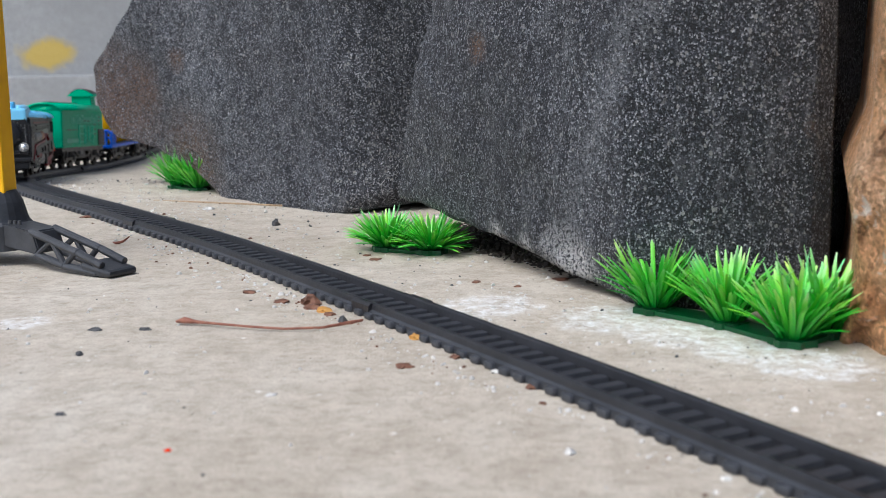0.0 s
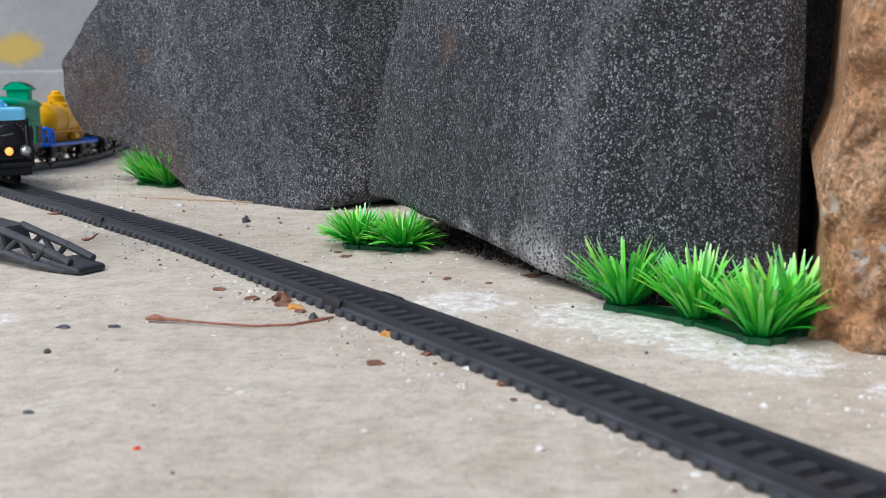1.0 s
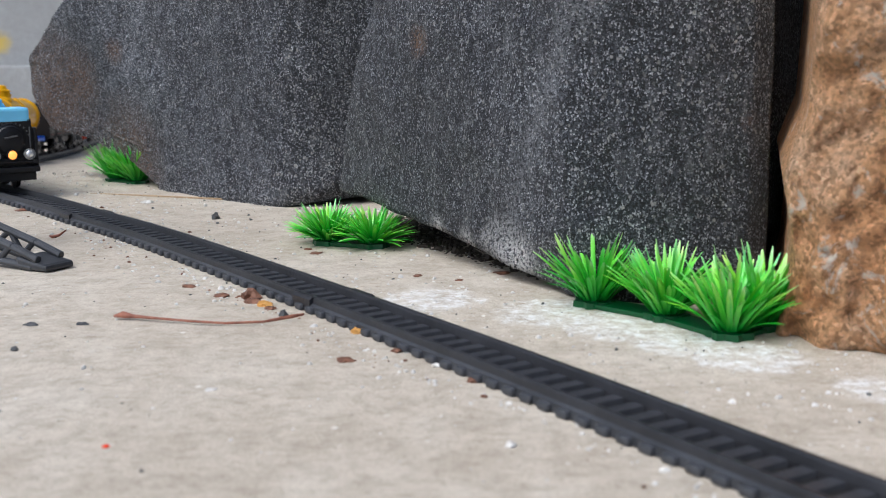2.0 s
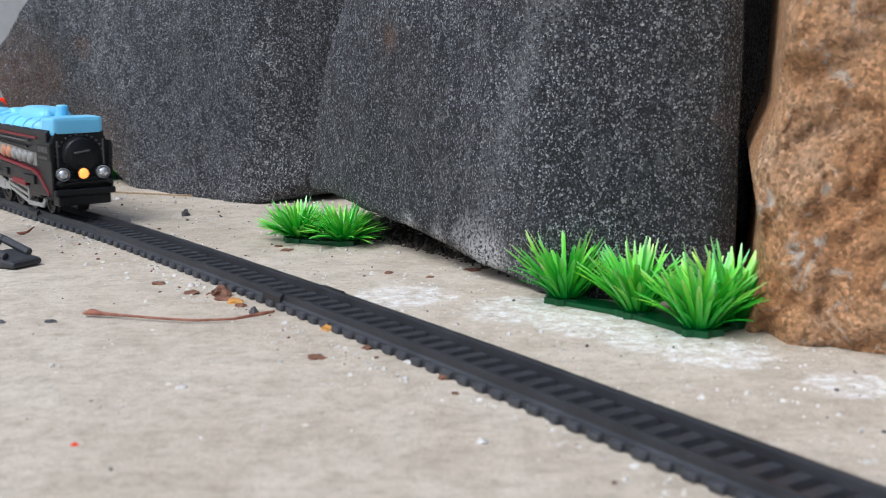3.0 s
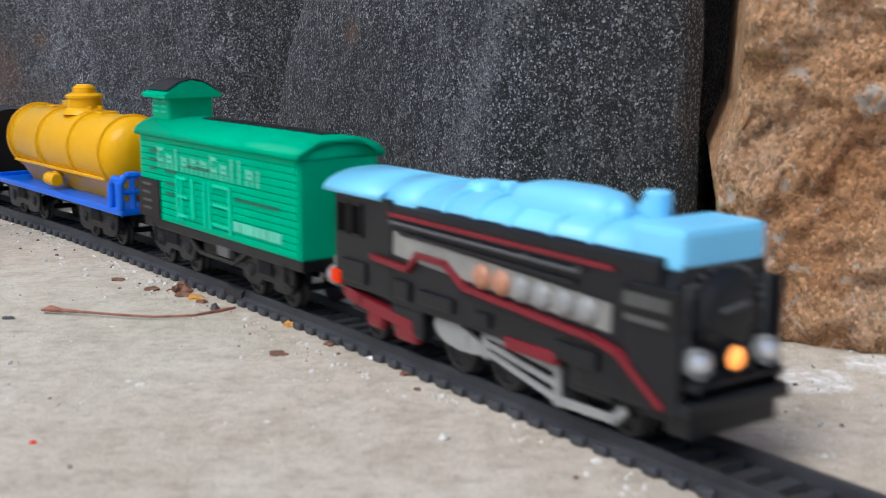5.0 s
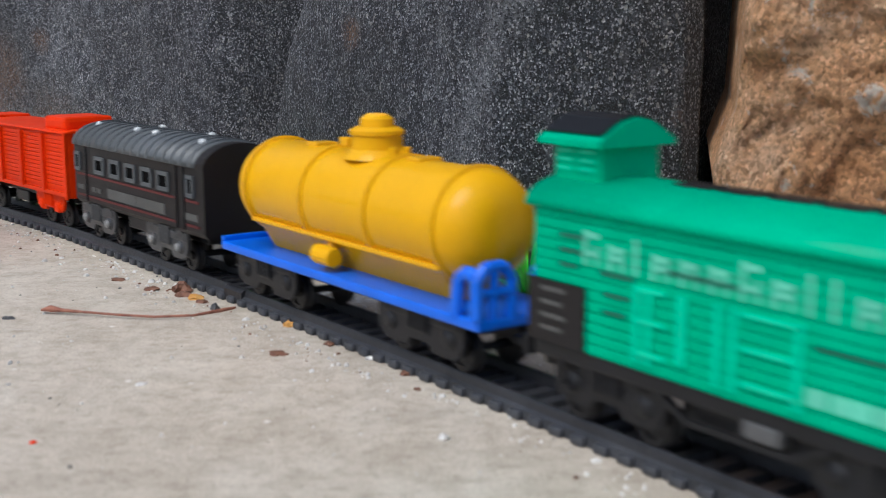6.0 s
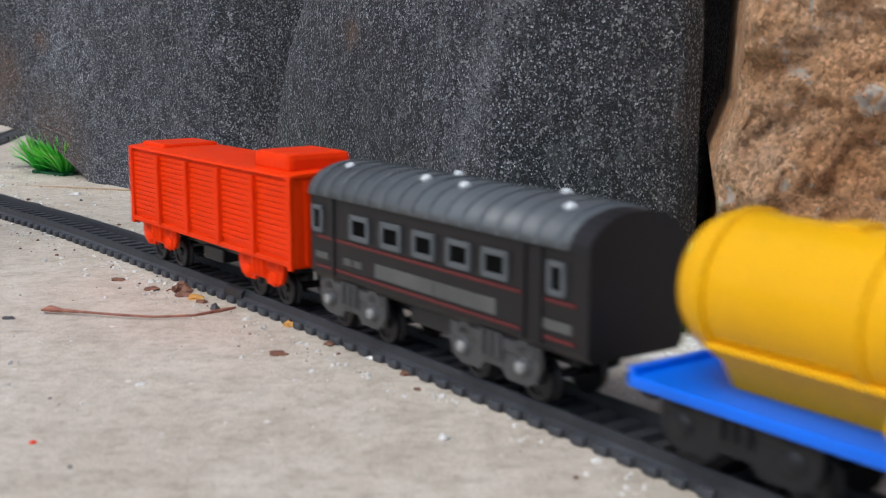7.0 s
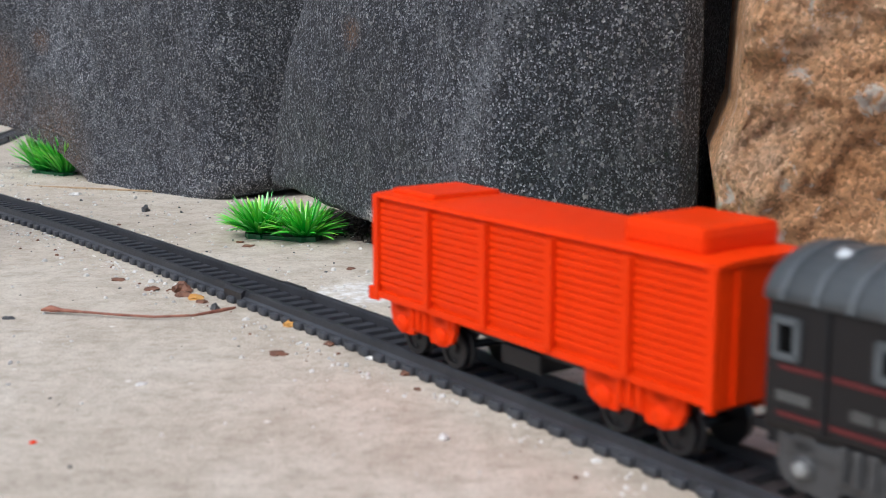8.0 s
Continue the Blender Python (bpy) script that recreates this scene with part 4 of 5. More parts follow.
    def small_print(fresh, sgn):
        bm = fresh()
        y = sgn * (half + 0.0001)
        for x0, x1, z in ((-0.046, -0.039, 0.0445), (-0.046, -0.040, 0.0415), (-0.046, -0.041, 0.0385), (-0.034, -0.025, 0.0385), (-0.033, -0.026, 0.0345), (-0.033, -0.027, 0.0310), (0.017, 0.044, 0.0345), (-0.016, 0.0, 0.0415)):
            side_bar(bm, y, sgn * 0.0002, [(x0, z), (x1, z)], 0.0010)
    sides("small_print", small_print, plastic("dark_green_print", (0.004, 0.12, 0.07)), body)

    def board(fresh, sgn):
        bm = fresh()
        y = sgn * half
        side_bar(bm, y, sgn * 0.0006, [(-0.0515, 0.0280), (-0.0420, 0.0280)], 0.0130)
    chart = sides("data_panel", board, CHARCOAL, body)

    def lines(fresh, sgn):
        bm = fresh()
        for k, z in enumerate((0.0328, 0.0300, 0.0272, 0.0246)):
            side_bar(bm, sgn * (half + 0.0006), sgn * 0.0002, [(-0.0510, z), (-0.0440 - 0.001 * (k % 2), z)], 0.0009)
    sides("print", lines, FADED, chart)
    bm = boxes((-L, L, -0.0124, 0.0124, 0.0178, 0.0212), (-0.014, 0.016, -0.0095, 0.0095, 0.0120, 0.0186), bevel=0.0005)
    for sgn in (-1, 1):
        side_bar(bm, sgn * 0.0112, sgn * 0.0010, [(-0.020, 0.0180), (-0.012, 0.0140), (0.012, 0.0140), (0.020, 0.0180)], 0.0012)
        for x in (-0.0465, 0.0445):
            side_bar(bm, sgn * 0.0118, sgn * 0.0008, [(x, 0.0190), (x, 0.0128), (x + 0.003, 0.0128)], 0.0010)
    part("underframe", bm, BLACK, ob)
    bm = bmesh.new()
    for sgn in (-1, 1):
        y0, y1 = sorted((sgn * 0.0098, sgn * 0.0128))
        box(bm, 0.002, 0.010, y0, y1, 0.0152, 0.0184, 0.0005)
    part("battery_box", bm, GREY, ob)
    for x in (-0.0345, 0.0305):
        bogie(ob, x, BLACK, span=0.0105, solid=(0.0092, 0.0180))
    for sgn in (-1, 1):
        coupling(ob, sgn * (L - 0.001), sgn)
    part("buffer", rod(bmesh.new(), (L, 0, 0.0205), (L + 0.006, 0, 0.0205), 0.0026), SILVER, ob)
    return ob


def tank_car():
    ob = tagged(new("toy_tank_car"), "yellow plastic toy tank car on a bright blue deck", "toy train")
    L, F, lower = 0.0700, 0.0608, -0.0034
    bm = boxes((-L, F, -0.0140, 0.0140, 0.0180, 0.0206), bevel=0.0007)
    deck = part("deck", bm, DEEP_BLUE, ob, "bright blue deck")
    x = F - 0.0012
    for y in (-0.0085, 0.0085):
        bm = bmesh.new()
        w, top = 0.0050, 0.0325
        loop = [(y - w, 0.0204), (y - w, top - 0.003), (y - w + 0.0025, top), (y + w - 0.0025, top), (y + w, top - 0.003), (y + w, 0.0204)]
        for a, b in zip(loop, loop[1:]):
            rod(bm, (x, a[0], a[1]), (x, b[0], b[1]), 0.0014, 8)
        rod(bm, (x, y, 0.0204), (x, y, top), 0.0012, 8)
        rod(bm, (x, y - w, 0.0265), (x, y + w, 0.0265), 0.0012, 8)
        part("end_rail", bm, DEEP_BLUE, deck)
    for y in (-0.0134, 0.0134):
        bm = bmesh.new()
        for a, b in (((x, y, 0.0240), (x, y, 0.0335)), ((x, y, 0.0335), (x - 0.0032, y, 0.0348)), ((x - 0.0032, y, 0.0348), (x - 0.0066, y, 0.0325)), ((x - 0.0066, y, 0.0325), (x - 0.0078, y, 0.0240))):
            rod(bm, (a[0], a[1], a[2] + lower), (b[0], b[1], b[2] + lower), 0.0016, 10)
        part("corner_rail", bm, DEEP_BLUE, deck)
    part("rear_lip", boxes((-L, -L + 0.0016, -0.0138, 0.0138, 0.0203, 0.0222), bevel=0.0005), DEEP_BLUE, deck)
    zc, r, x0, x1 = 0.0388, 0.0138, -0.0635, 0.0530
    e = 0.0085
    prof = [(0, 0.001)] + [(e * (1 - math.cos(a)), r * (0.25 + 0.75 * math.sin(a))) for a in [k * math.pi / 16 for k in range(1, 9)]]
    prof += [(x1 - x0 - h, rr) for h, rr in reversed(prof)]
    tank = part("tank", lathe(bmesh.new(), (x0, 0, zc), (1, 0, 0), prof, 48), YELLOW, ob, smooth=True)
    for x in (-0.0530, -0.0205, 0.0125, 0.0425):
        bm = lathe(bmesh.new(), (x - 0.0009, 0, zc), (1, 0, 0), [(0, r - 0.0002), (0.0003, r + 0.0009), (0.0017, r + 0.0009), (0.0020, r - 0.0002)], 48)
        part("tank_band", bm, YELLOW, tank)
    bm = bmesh.new()
    for sgn in (-1, 1):
        box(bm, -0.053, 0.0425, sgn * 0.0112 - 0.0008, sgn * 0.0112 + 0.0008, 0.0289, 0.0302, 0.0003)
    part("side_rib", bm, YELLOW, tank)
    bm = lathe(bmesh.new(), (-0.002, 0, zc + r - 0.0015), (0, 0, 1), [(0, 0.0092), (0.0015, 0.0080), (0.0025, 0.0070), (0.0062, 0.0068), (0.0064, 0.0074), (0.0074, 0.0074), (0.0082, 0.0060), (0.0084, 0.0058)], 28)
    lathe(bm, (-0.002, 0, zc + r + 0.0068), (0, 0, 1), [(0, 0.0046), (0.0022, 0.0044), (0.0030, 0.0034)], 20)
    for sgn in (-1, 1):
        box(bm, -0.0130, -0.0085, sgn * 0.004 - 0.0012, sgn * 0.004 + 0.0012, zc + r + 0.0012, zc + r + 0.0036, 0.0004)
        rod(bm, (0.009, sgn * 0.002, zc + r - 0.001), (0.009, sgn * 0.002, zc + r + 0.0022), 0.0012, 8)
    dome = part("dome", bm, YELLOW, tank)
    part("hatch", lathe(bmesh.new(), (-0.002, 0, zc + r + 0.0097), (0, 0, 1), [(0, 0.0030), (0.0005, 0.0028)], 16), ORANGE, dome)
    for x in (0.020, -0.031):
        part("vent", boxes((x - 0.003, x + 0.003, -0.0035, 0.0035, zc + r - 0.0012, zc + r + 0.0007), bevel=0.0004), YELLOW, tank)
    trough = [(-0.0045, 0.0204), (0.0045, 0.0204), (0.0098, 0.0288), (-0.0098, 0.0288)]
    part("saddle", prism(bmesh.new(), trough, -0.052, 0.041), YELLOW, ob)
    for sgn in (-1, 1):
        bm = rod(bmesh.new(), (-0.014, sgn * 0.0118, 0.0248), (-0.005, sgn * 0.0118, 0.0248), 0.0028, 14)
        rod(bm, (-0.0095, sgn * 0.0110, 0.0248), (-0.0095, sgn * 0.0080, 0.0300), 0.0018, 10)
        part("drain_valve", bm, YELLOW, ob)
    part("underframe", boxes((-0.054, 0.052, -0.0060, 0.0060, 0.0145, 0.0184), bevel=0.0005), BLACK, ob)
    for x in (-0.0450, 0.0345):
        bogie(ob, x, BLACK, half=0.0122, top=0.0182, span=0.0125, solid=(0.0086, 0.0179))
    coupling(ob, F - 0.003, 1)
    coupling(ob, 0.003 - L, -1)
    return ob


def coach():
    ob = tagged(new("toy_coach"), "charcoal toy passenger coach with a ribbed grey roof and red lining", "toy train")
    L, half = 0.0560, 0.0133
    bm = prism(bmesh.new(), [(-half + 0.0012, 0.0188), (half - 0.0012, 0.0188), (half, 0.0204), (half, 0.0412), (-half, 0.0412), (-half, 0.0204)], -L, L)
    body = part("body", bm, CHARCOAL, ob)
    bm = prism(bmesh.new(), arch(half + 0.0007, 0.0412, 0.0495), -L - 0.0006, L - 0.006)
    roof = part("roof", bm, ROOF_GREY, ob, "ribbed grey roof", True)
    part("roof_end", prism(bmesh.new(), arch(half + 0.0002, 0.0410, 0.0490), L - 0.0062, L), CHARCOAL, roof)
    for k in range(16):
        x = -L + 0.003 + k * (2 * L - 0.012) / 15
        part("roof_rib", prism(bmesh.new(), arch(half + 0.0009, 0.0414, 0.0499), x - 0.0006, x + 0.0006), ROOF_GREY, roof)
    for x, y in ((-0.047, -0.006), (-0.012, 0.004), (-0.012, -0.0055), (0.004, -0.0055), (0.030, 0.003), (0.0425, -0.0065)):
        z = 0.0414 + 0.0083 * math.sqrt(1 - (y / half) ** 2)
        part("roof_vent", lathe(bmesh.new(), (x, y, z - 0.0006), (0, y * 0.6, 0.01), [(0, 0.0013), (0.0010, 0.0013), (0.0016, 0.0007)], 10), WHITE, roof)

    def frames(fresh, sgn):
        for x in (-0.0305, -0.0158, -0.0015, 0.0125, 0.0260):
            side_bar(fresh(), sgn * half, sgn * 0.0007, [(x - 0.0040, 0.0322), (x + 0.0040, 0.0322), (x + 0.0040, 0.0374), (x - 0.0040, 0.0374), (x - 0.0040, 0.0322)], 0.0013)
        for x in (-0.0520, 0.0465):
            side_bar(fresh(), sgn * half, sgn * 0.0007, [(x - 0.0020, 0.0320), (x + 0.0022, 0.0320), (x + 0.0022, 0.0380), (x - 0.0022, 0.0380), (x - 0.0022, 0.0320)], 0.0012)
    sides("window_frame", frames, ROOF_GREY, body)

    def panes(fresh, sgn):
        for x in (-0.0305, -0.0158, -0.0015, 0.0125, 0.0260):
            y0, y1 = sorted((sgn * (half - 0.0008), sgn * (half + 0.0002)))
            box(fresh(), x - 0.0034, x + 0.0034, y0, y1, 0.0328, 0.0368)
        for x in (-0.0520, 0.0465):
            y0, y1 = sorted((sgn * (half - 0.0008), sgn * (half + 0.0002)))
            box(fresh(), x - 0.0011, x + 0.0011, y0, y1, 0.0326, 0.0374)
    sides("window_opening", panes, HOLE, body)

    def doors(fresh, sgn):
        for x in (-0.0440, 0.0360, 0.0415):
            side_bar(fresh(), sgn * half, sgn * 0.0005, [(x, 0.0205), (x, 0.0408)], 0.0006)
    sides("door_edge", doors, BLACK, body)

    def stripes(fresh, sgn):
        for z in (0.0302, 0.0222):
            side_bar(fresh(), sgn * half, sgn * 0.0003, [(-0.0425, z), (0.0345, z)], 0.0008)
            side_bar(fresh(), sgn * half, sgn * 0.0003, [(-0.0530, z), (-0.0445, z)], 0.0008)
            side_bar(fresh(), sgn * half, sgn * 0.0003, [(0.0430, z), (0.0520, z)], 0.0008)
    sides("lining", stripes, STRIPE, body)

    def letters(fresh, sgn):
        bm = fresh()
        for x0, x1, z, h in ((-0.0225, 0.0010, 0.0252, 0.0036), (0.0035, 0.0250, 0.0252, 0.0036), (-0.0385, -0.0355, 0.0252, 0.0018), (-0.0335, -0.0305, 0.0252, 0.0018), (-0.0530, -0.0475, 0.0252, 0.0018), (0.0430, 0.0505, 0.0250, 0.0022)):
            side_bar(bm, sgn * half, sgn * 0.0002, [(x0, z), (x1, z)], h)
    sides("print", letters, FADED, body)
    part("underframe", boxes((-0.046, 0.046, -0.0070, 0.0070, 0.0150, 0.0190), (-0.012, 0.012, -0.0105, 0.0105, 0.0140, 0.0185), bevel=0.0006), BLACK, ob)
    for x in (-0.0375, 0.0235):
        bogie(ob, x, DULL, SILVER, half=0.0124, span=0.0108, label="dull silver truck frame", solid=(0.0094, 0.0186))
    for sgn in (-1, 1):
        coupling(ob, sgn * (L - 0.001), sgn)
    return ob


def red_van():
    ob = tagged(new("toy_van"), "orange-red plastic toy goods van with ribbed plank sides", "toy train")
    L, half = 0.0568, 0.0133
    body = part("body", boxes((-L, L, -half + 0.0004, half - 0.0004, 0.0182, 0.0442), bevel=0.0007), RED, ob)
    planks(body, -L + 0.001, L - 0.001, half - 0.0004, 0.0216, 0.0430, 13, RED, 0.0002)

    def ribs(fresh, sgn):
        for x in (-0.0330, -0.0108, 0.0118, 0.0345):
            side_bar(fresh(), sgn * half, sgn * 0.0013, [(x, 0.0205), (x, 0.0424)], 0.0022)
        for x in (-L + 0.0010, L - 0.0010):
            side_bar(fresh(), sgn * half, sgn * 0.0008, [(x, 0.0186), (x, 0.0440)], 0.0022)
        side_bar(fresh(), sgn * half, sgn * 0.0006, [(-L + 0.001, 0.0196), (L - 0.001, 0.0196)], 0.0016)
    sides("side_rib", ribs, RED, body)
    bm = prism(bmesh.new(), arch(half + 0.0008, 0.0440, 0.0453, power=0.6), -L - 0.0006, L + 0.0006)
    roof = part("roof", bm, RED, ob)
    part("roof_hatch", boxes((0.0290, 0.0500, -0.0104, 0.0104, 0.0440, 0.0500), bevel=0.0018), RED, roof)
    part("roof_hatch", boxes((-0.0545, -0.0360, -0.0100, 0.0100, 0.0440, 0.0463), bevel=0.0008), RED, roof)
    bm = bmesh.new()
    for y in (-0.006, 0.0, 0.006):
        lathe(bm, (L - 0.0006, y, 0.0420), (1, 0, 0), [(0, 0.0008), (0.0007, 0.0006)], 8)
    for y in (-0.0085, 0.0085):
        box(bm, L - 0.0008, L + 0.0006, y - 0.0007, y + 0.0007, 0.0190, 0.0436)
    part("end_stud", bm, RED, body)
    bm = boxes((-L - 0.0065, -L + 0.001, -0.0105, 0.0105, 0.0172, 0.0196), bevel=0.0006)
    box(bm, -L - 0.0075, -L - 0.005, -0.0112, 0.0112, 0.0164, 0.0200, 0.0006)
    part("tail_hook", bm, RED, ob)
    part("underframe", boxes((-0.048, 0.048, -0.0072, 0.0072, 0.0150, 0.0186), (-0.012, 0.002, -0.0080, 0.0080, 0.0110, 0.0155), bevel=0.0005), BLACK, ob)
    for x in (-0.0385, 0.0345):
        bogie(ob, x, RED, half=0.0122, top=0.0184, span=0.0082, label="red truck side frame", solid=(0.0112, 0.0184))
    coupling(ob, L - 0.001, 1)
    return ob


# each car: the thing, its middle behind the locomotive's front, half the distance between its trucks
TRAIN = [(locomotive(), -0.0643, 0.040), (beer_van(), -0.2010, 0.034), (tank_car(), -0.3356, 0.041), (coach(), -0.4742, 0.030), (red_van(), -0.5978, 0.037)]

for car, _, _ in TRAIN:
    tagged(car, group="toy train on the track")

# ---- plastic grass ----
def blade_mesh(length, bend, width):
    bm = bmesh.new()
    rows = []
    n = 5
    x = z = 0.0
    for k in range(n + 1):
        f = k / n
        a = radians(8) + bend * f
        if k:
            x += math.sin(a) * length / n
            z += math.cos(a) * length / n
        w = width * (0.62 + 0.42 * f - 0.46 * f * f) if k < n else width * 0.22
        rows.append([bm.verts.new((x + 0.25 * w, -w, z)), bm.verts.new((x - 0.25 * w, 0, z + 0.1 * w)), bm.verts.new((x + 0.25 * w, w, z))])
    for a, b in zip(rows, rows[1:]):
        bm.faces.new((a[0], a[1], b[1], b[0]))
        bm.faces.new((a[1], a[2], b[2], b[1]))
    me = bpy.data.meshes.new("blade")
    bm.to_mesh(me)
    bm.free()
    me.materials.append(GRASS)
    for p in me.polygons:
        p.use_smooth = True
    return me


BLADES = [blade_mesh(0.0235 * f, radians(b), 0.00102 * w) for f, b, w in ((1.0, 10, 1), (0.95, 22, 1.1), (1.05, 4, 0.9), (0.90, 28, 1), (0.98, 16, 1.2), (0.87, 34, 0.95))]


def grass_mat(tufts, label, blades=74, scale=1.0, seed=1, tall=1.0, splay=34):
    """Tufts of moulded blades on one flat green base."""
    rnd = random.Random(seed)
    x0, y0 = tufts[0]
    ob = tagged(new("plastic_grass"), label, "artificial grass", "plastic grass along the stones")
    ob.location = (x0, y0, min(ground_z(y) for _, y in tufts))
    bm = bmesh.new()
    for tx, ty in tufts:
        ring0, ring1 = [], []
        for k in range(22):
            a = k * math.tau / 22
            r = 0.0066 * scale * (1 + 0.12 * math.sin(7 * a + tx * 90))
            ring0.append((tx - x0 + r * math.cos(a), ty - y0 + r * math.sin(a)))
        z = 0.0018 + 0.0002 * rnd.random()
        low = [bm.verts.new((x, y, 0.0)) for x, y in ring0]
        top = [bm.verts.new((x * 0.97 + (tx - x0) * 0.03, y * 0.97 + (ty - y0) * 0.03, z)) for x, y in ring0]
        for k in range(22):
            bm.faces.new((low[k], low[(k + 1) % 22], top[(k + 1) % 22], top[k]))
        bm.faces.new(top)
        lathe(bm, (tx - x0, ty - y0, 0.001), (0, 0, 1), [(0, 0.0034 * scale), (0.002, 0.003 * scale), (0.0035, 0.0018 * scale)], 12)
    for (ax, ay), (bx, by) in zip(tufts, tufts[1:]):
        m = pose((ax + bx) / 2 - x0, (ay + by) / 2 - y0, 0.0008, 0, 0, math.degrees(math.atan2(by - ay, bx - ax)))
        half = math.dist((ax, ay), (bx, by)) / 2
        tmp = boxes((-half, half, -0.0050, 0.0050, -0.0008, 0.0008), bevel=0.0004)
        bmesh.ops.transform(tmp, matrix=m, verts=tmp.verts)
        absorb(bm, tmp)
    part("base", bm, BASE_GREEN, ob, "dark green moulded base")
    for tx, ty in tufts:
        for k in range(blades):
            b = new("blade", rnd.choice(BLADES))
            b.parent = ob
            turn = k * 137.5 + rnd.uniform(-18, 18)
            lean = 1 + splay * (k / blades) ** 0.9 + rnd.uniform(-5, 5)
            r = 0.0008 + 0.0042 * (k / blades)
            m = pose(tx - x0 + r * math.cos(radians(turn)), ty - y0 + r * math.sin(radians(turn)), 0.0022, 0, 0, turn) @ pose(0, 0, 0, 0, lean, 0)
            b.matrix_basis = m @ Matrix.Diagonal((scale, scale, scale * tall * rnd.uniform(0.90, 1.08), 1))
    # short blades that fill the heart of each tuft
    for tx, ty in tufts:
        bm = bmesh.new()
        for k in range(40):
            before = len(bm.verts)
            bm.from_mesh(rnd.choice(BLADES))
            turn, f = k * 137.5 + 40, (k / 40) ** 0.7
            m = pose(tx - x0 + 0.0044 * f * math.cos(radians(turn)), ty - y0 + 0.0044 * f * math.sin(radians(turn)), 0.0020, 0, 0, turn) @ pose(0, 0, 0, 0, splay * f + rnd.uniform(-4, 8), 0)
            m = m @ Matrix.Diagonal((scale, scale, scale * tall * rnd.uniform(0.66, 0.95), 1))
            bm.verts.ensure_lookup_table()
            bmesh.ops.transform(bm, matrix=m, verts=bm.verts[before:])
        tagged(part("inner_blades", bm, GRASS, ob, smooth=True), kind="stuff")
    return ob


grass_mat([(0.0270, 0.381), (0.0475, 0.3625), (0.0625, 0.3405), (0.0735, 0.3510)], "bright green plastic grass tufts at the foot of the stones", 62, 1.0, 5, 0.92, 29)
grass_mat([(-0.0755, 0.4965), (-0.0560, 0.4890)], "bright green plastic grass tufts beside the granite slab", 110, 0.95, 6, 0.72, 48)
grass_mat([(-0.2225, 0.7130), (-0.2390, 0.7260), (-0.2285, 0.7290)], "green plastic grass tuft in the boulder's shade", 85, 1.0, 7)


# ---- the stand with its yellow post ----
def truss_leg(parent, turn):
    """A sloping leg: a solid root and a foot, and between them two chords with a zigzag of struts on each side."""
    top = [(0.020, 0.0150), (0.040, 0.0085), (0.050, 0.0045)]
    low = [(0.022, 0.0060), (0.034, 0.0028), (0.048, 0.0014)]
    zigzag = [((0.022, 0.0060), (0.029, 0.0120)), ((0.029, 0.0120), (0.034, 0.0030)), ((0.034, 0.0030), (0.039, 0.0088))]
    m = pose(0, 0, 0, 0, 0, turn) @ Matrix.Diagonal((1.30, 1.35, 1.0, 1))
    root = bmesh.new()
    outline = [(0.004, 0.0085), (0.022, 0.0062), (0.0235, 0.0080), (0.0215, 0.0152), (0.010, 0.0168), (0.004, 0.0168)]
    near, far = [[root.verts.new(m @ Vector((x, y, z))) for x, z in outline] for y in (-0.0050, 0.0050)]
    for k in range(6):
        root.faces.new((near[k], near[(k + 1) % 6], far[(k + 1) % 6], far[k]))
    root.faces.new(near[::-1])
    root.faces.new(far)
    bmesh.ops.bevel(root, geom=root.edges[:], offset=0.0006, segments=2, affect='EDGES')
    leg = part("leg", root, TRACK_BLACK, parent)
    foot = boxes((0.0415, 0.0540, -0.0052, 0.0052, 0.0004, 0.0052), bevel=0.0012)
    for v in foot.verts:
        v.co.z -= 0.0024 * max(0.0, (v.co.x - 0.046) / 0.008) * (v.co.z > 0.003)
    bmesh.ops.transform(foot, matrix=m, verts=foot.verts)
    part("foot", foot, TRACK_BLACK, leg)
    for y in (-0.0042, 0.0042):
        for chain in (top, low):
            bm = bmesh.new()
            for (xa, za), (xb, zb) in zip(chain, chain[1:]):
                rod(bm, m @ Vector((xa, y, za)), m @ Vector((xb, y, zb)), 0.0016, 8)
            part("chord", bm, TRACK_BLACK, leg)
        for (xa, za), (xb, zb) in zigzag:
            part("strut", rod(bmesh.new(), m @ Vector((xa, y, za)), m @ Vector((xb, y, zb)), 0.0012, 8), TRACK_BLACK, leg)


stand = tagged(new("toy_signal_post"), "black plastic stand with truss feet carrying a yellow-orange post", "toy signal")
stand.location = (-0.2303, 0.4690, 0)
part("hub", lathe(bmesh.new(), (0, 0, 0.0060), (0, 0, 1), [(0, 0.0130), (0.0100, 0.0130), (0.0115, 0.0118), (0.0150, 0.0108), (0.0190, 0.0098), (0.0225, 0.0080), (0.0235, 0.0072)], 24), TRACK_BLACK, stand)
part("post", boxes((-0.0058, 0.0058, -0.0058, 0.0058, 0.0285, 0.1700), bevel=0.0008), ORANGE, stand, "yellow-orange post")
bm = bmesh.new()
for k in range(3):
    rod(bm, (0.0085 + 0.002 * k, -0.0085, 0.0160), (0.0085 + 0.002 * k, -0.0085, 0.0182), 0.0008, 8)
part("stud", bm, GREY, stand)
for turn in (-26.4, 153.6):
    truss_leg(stand, turn)


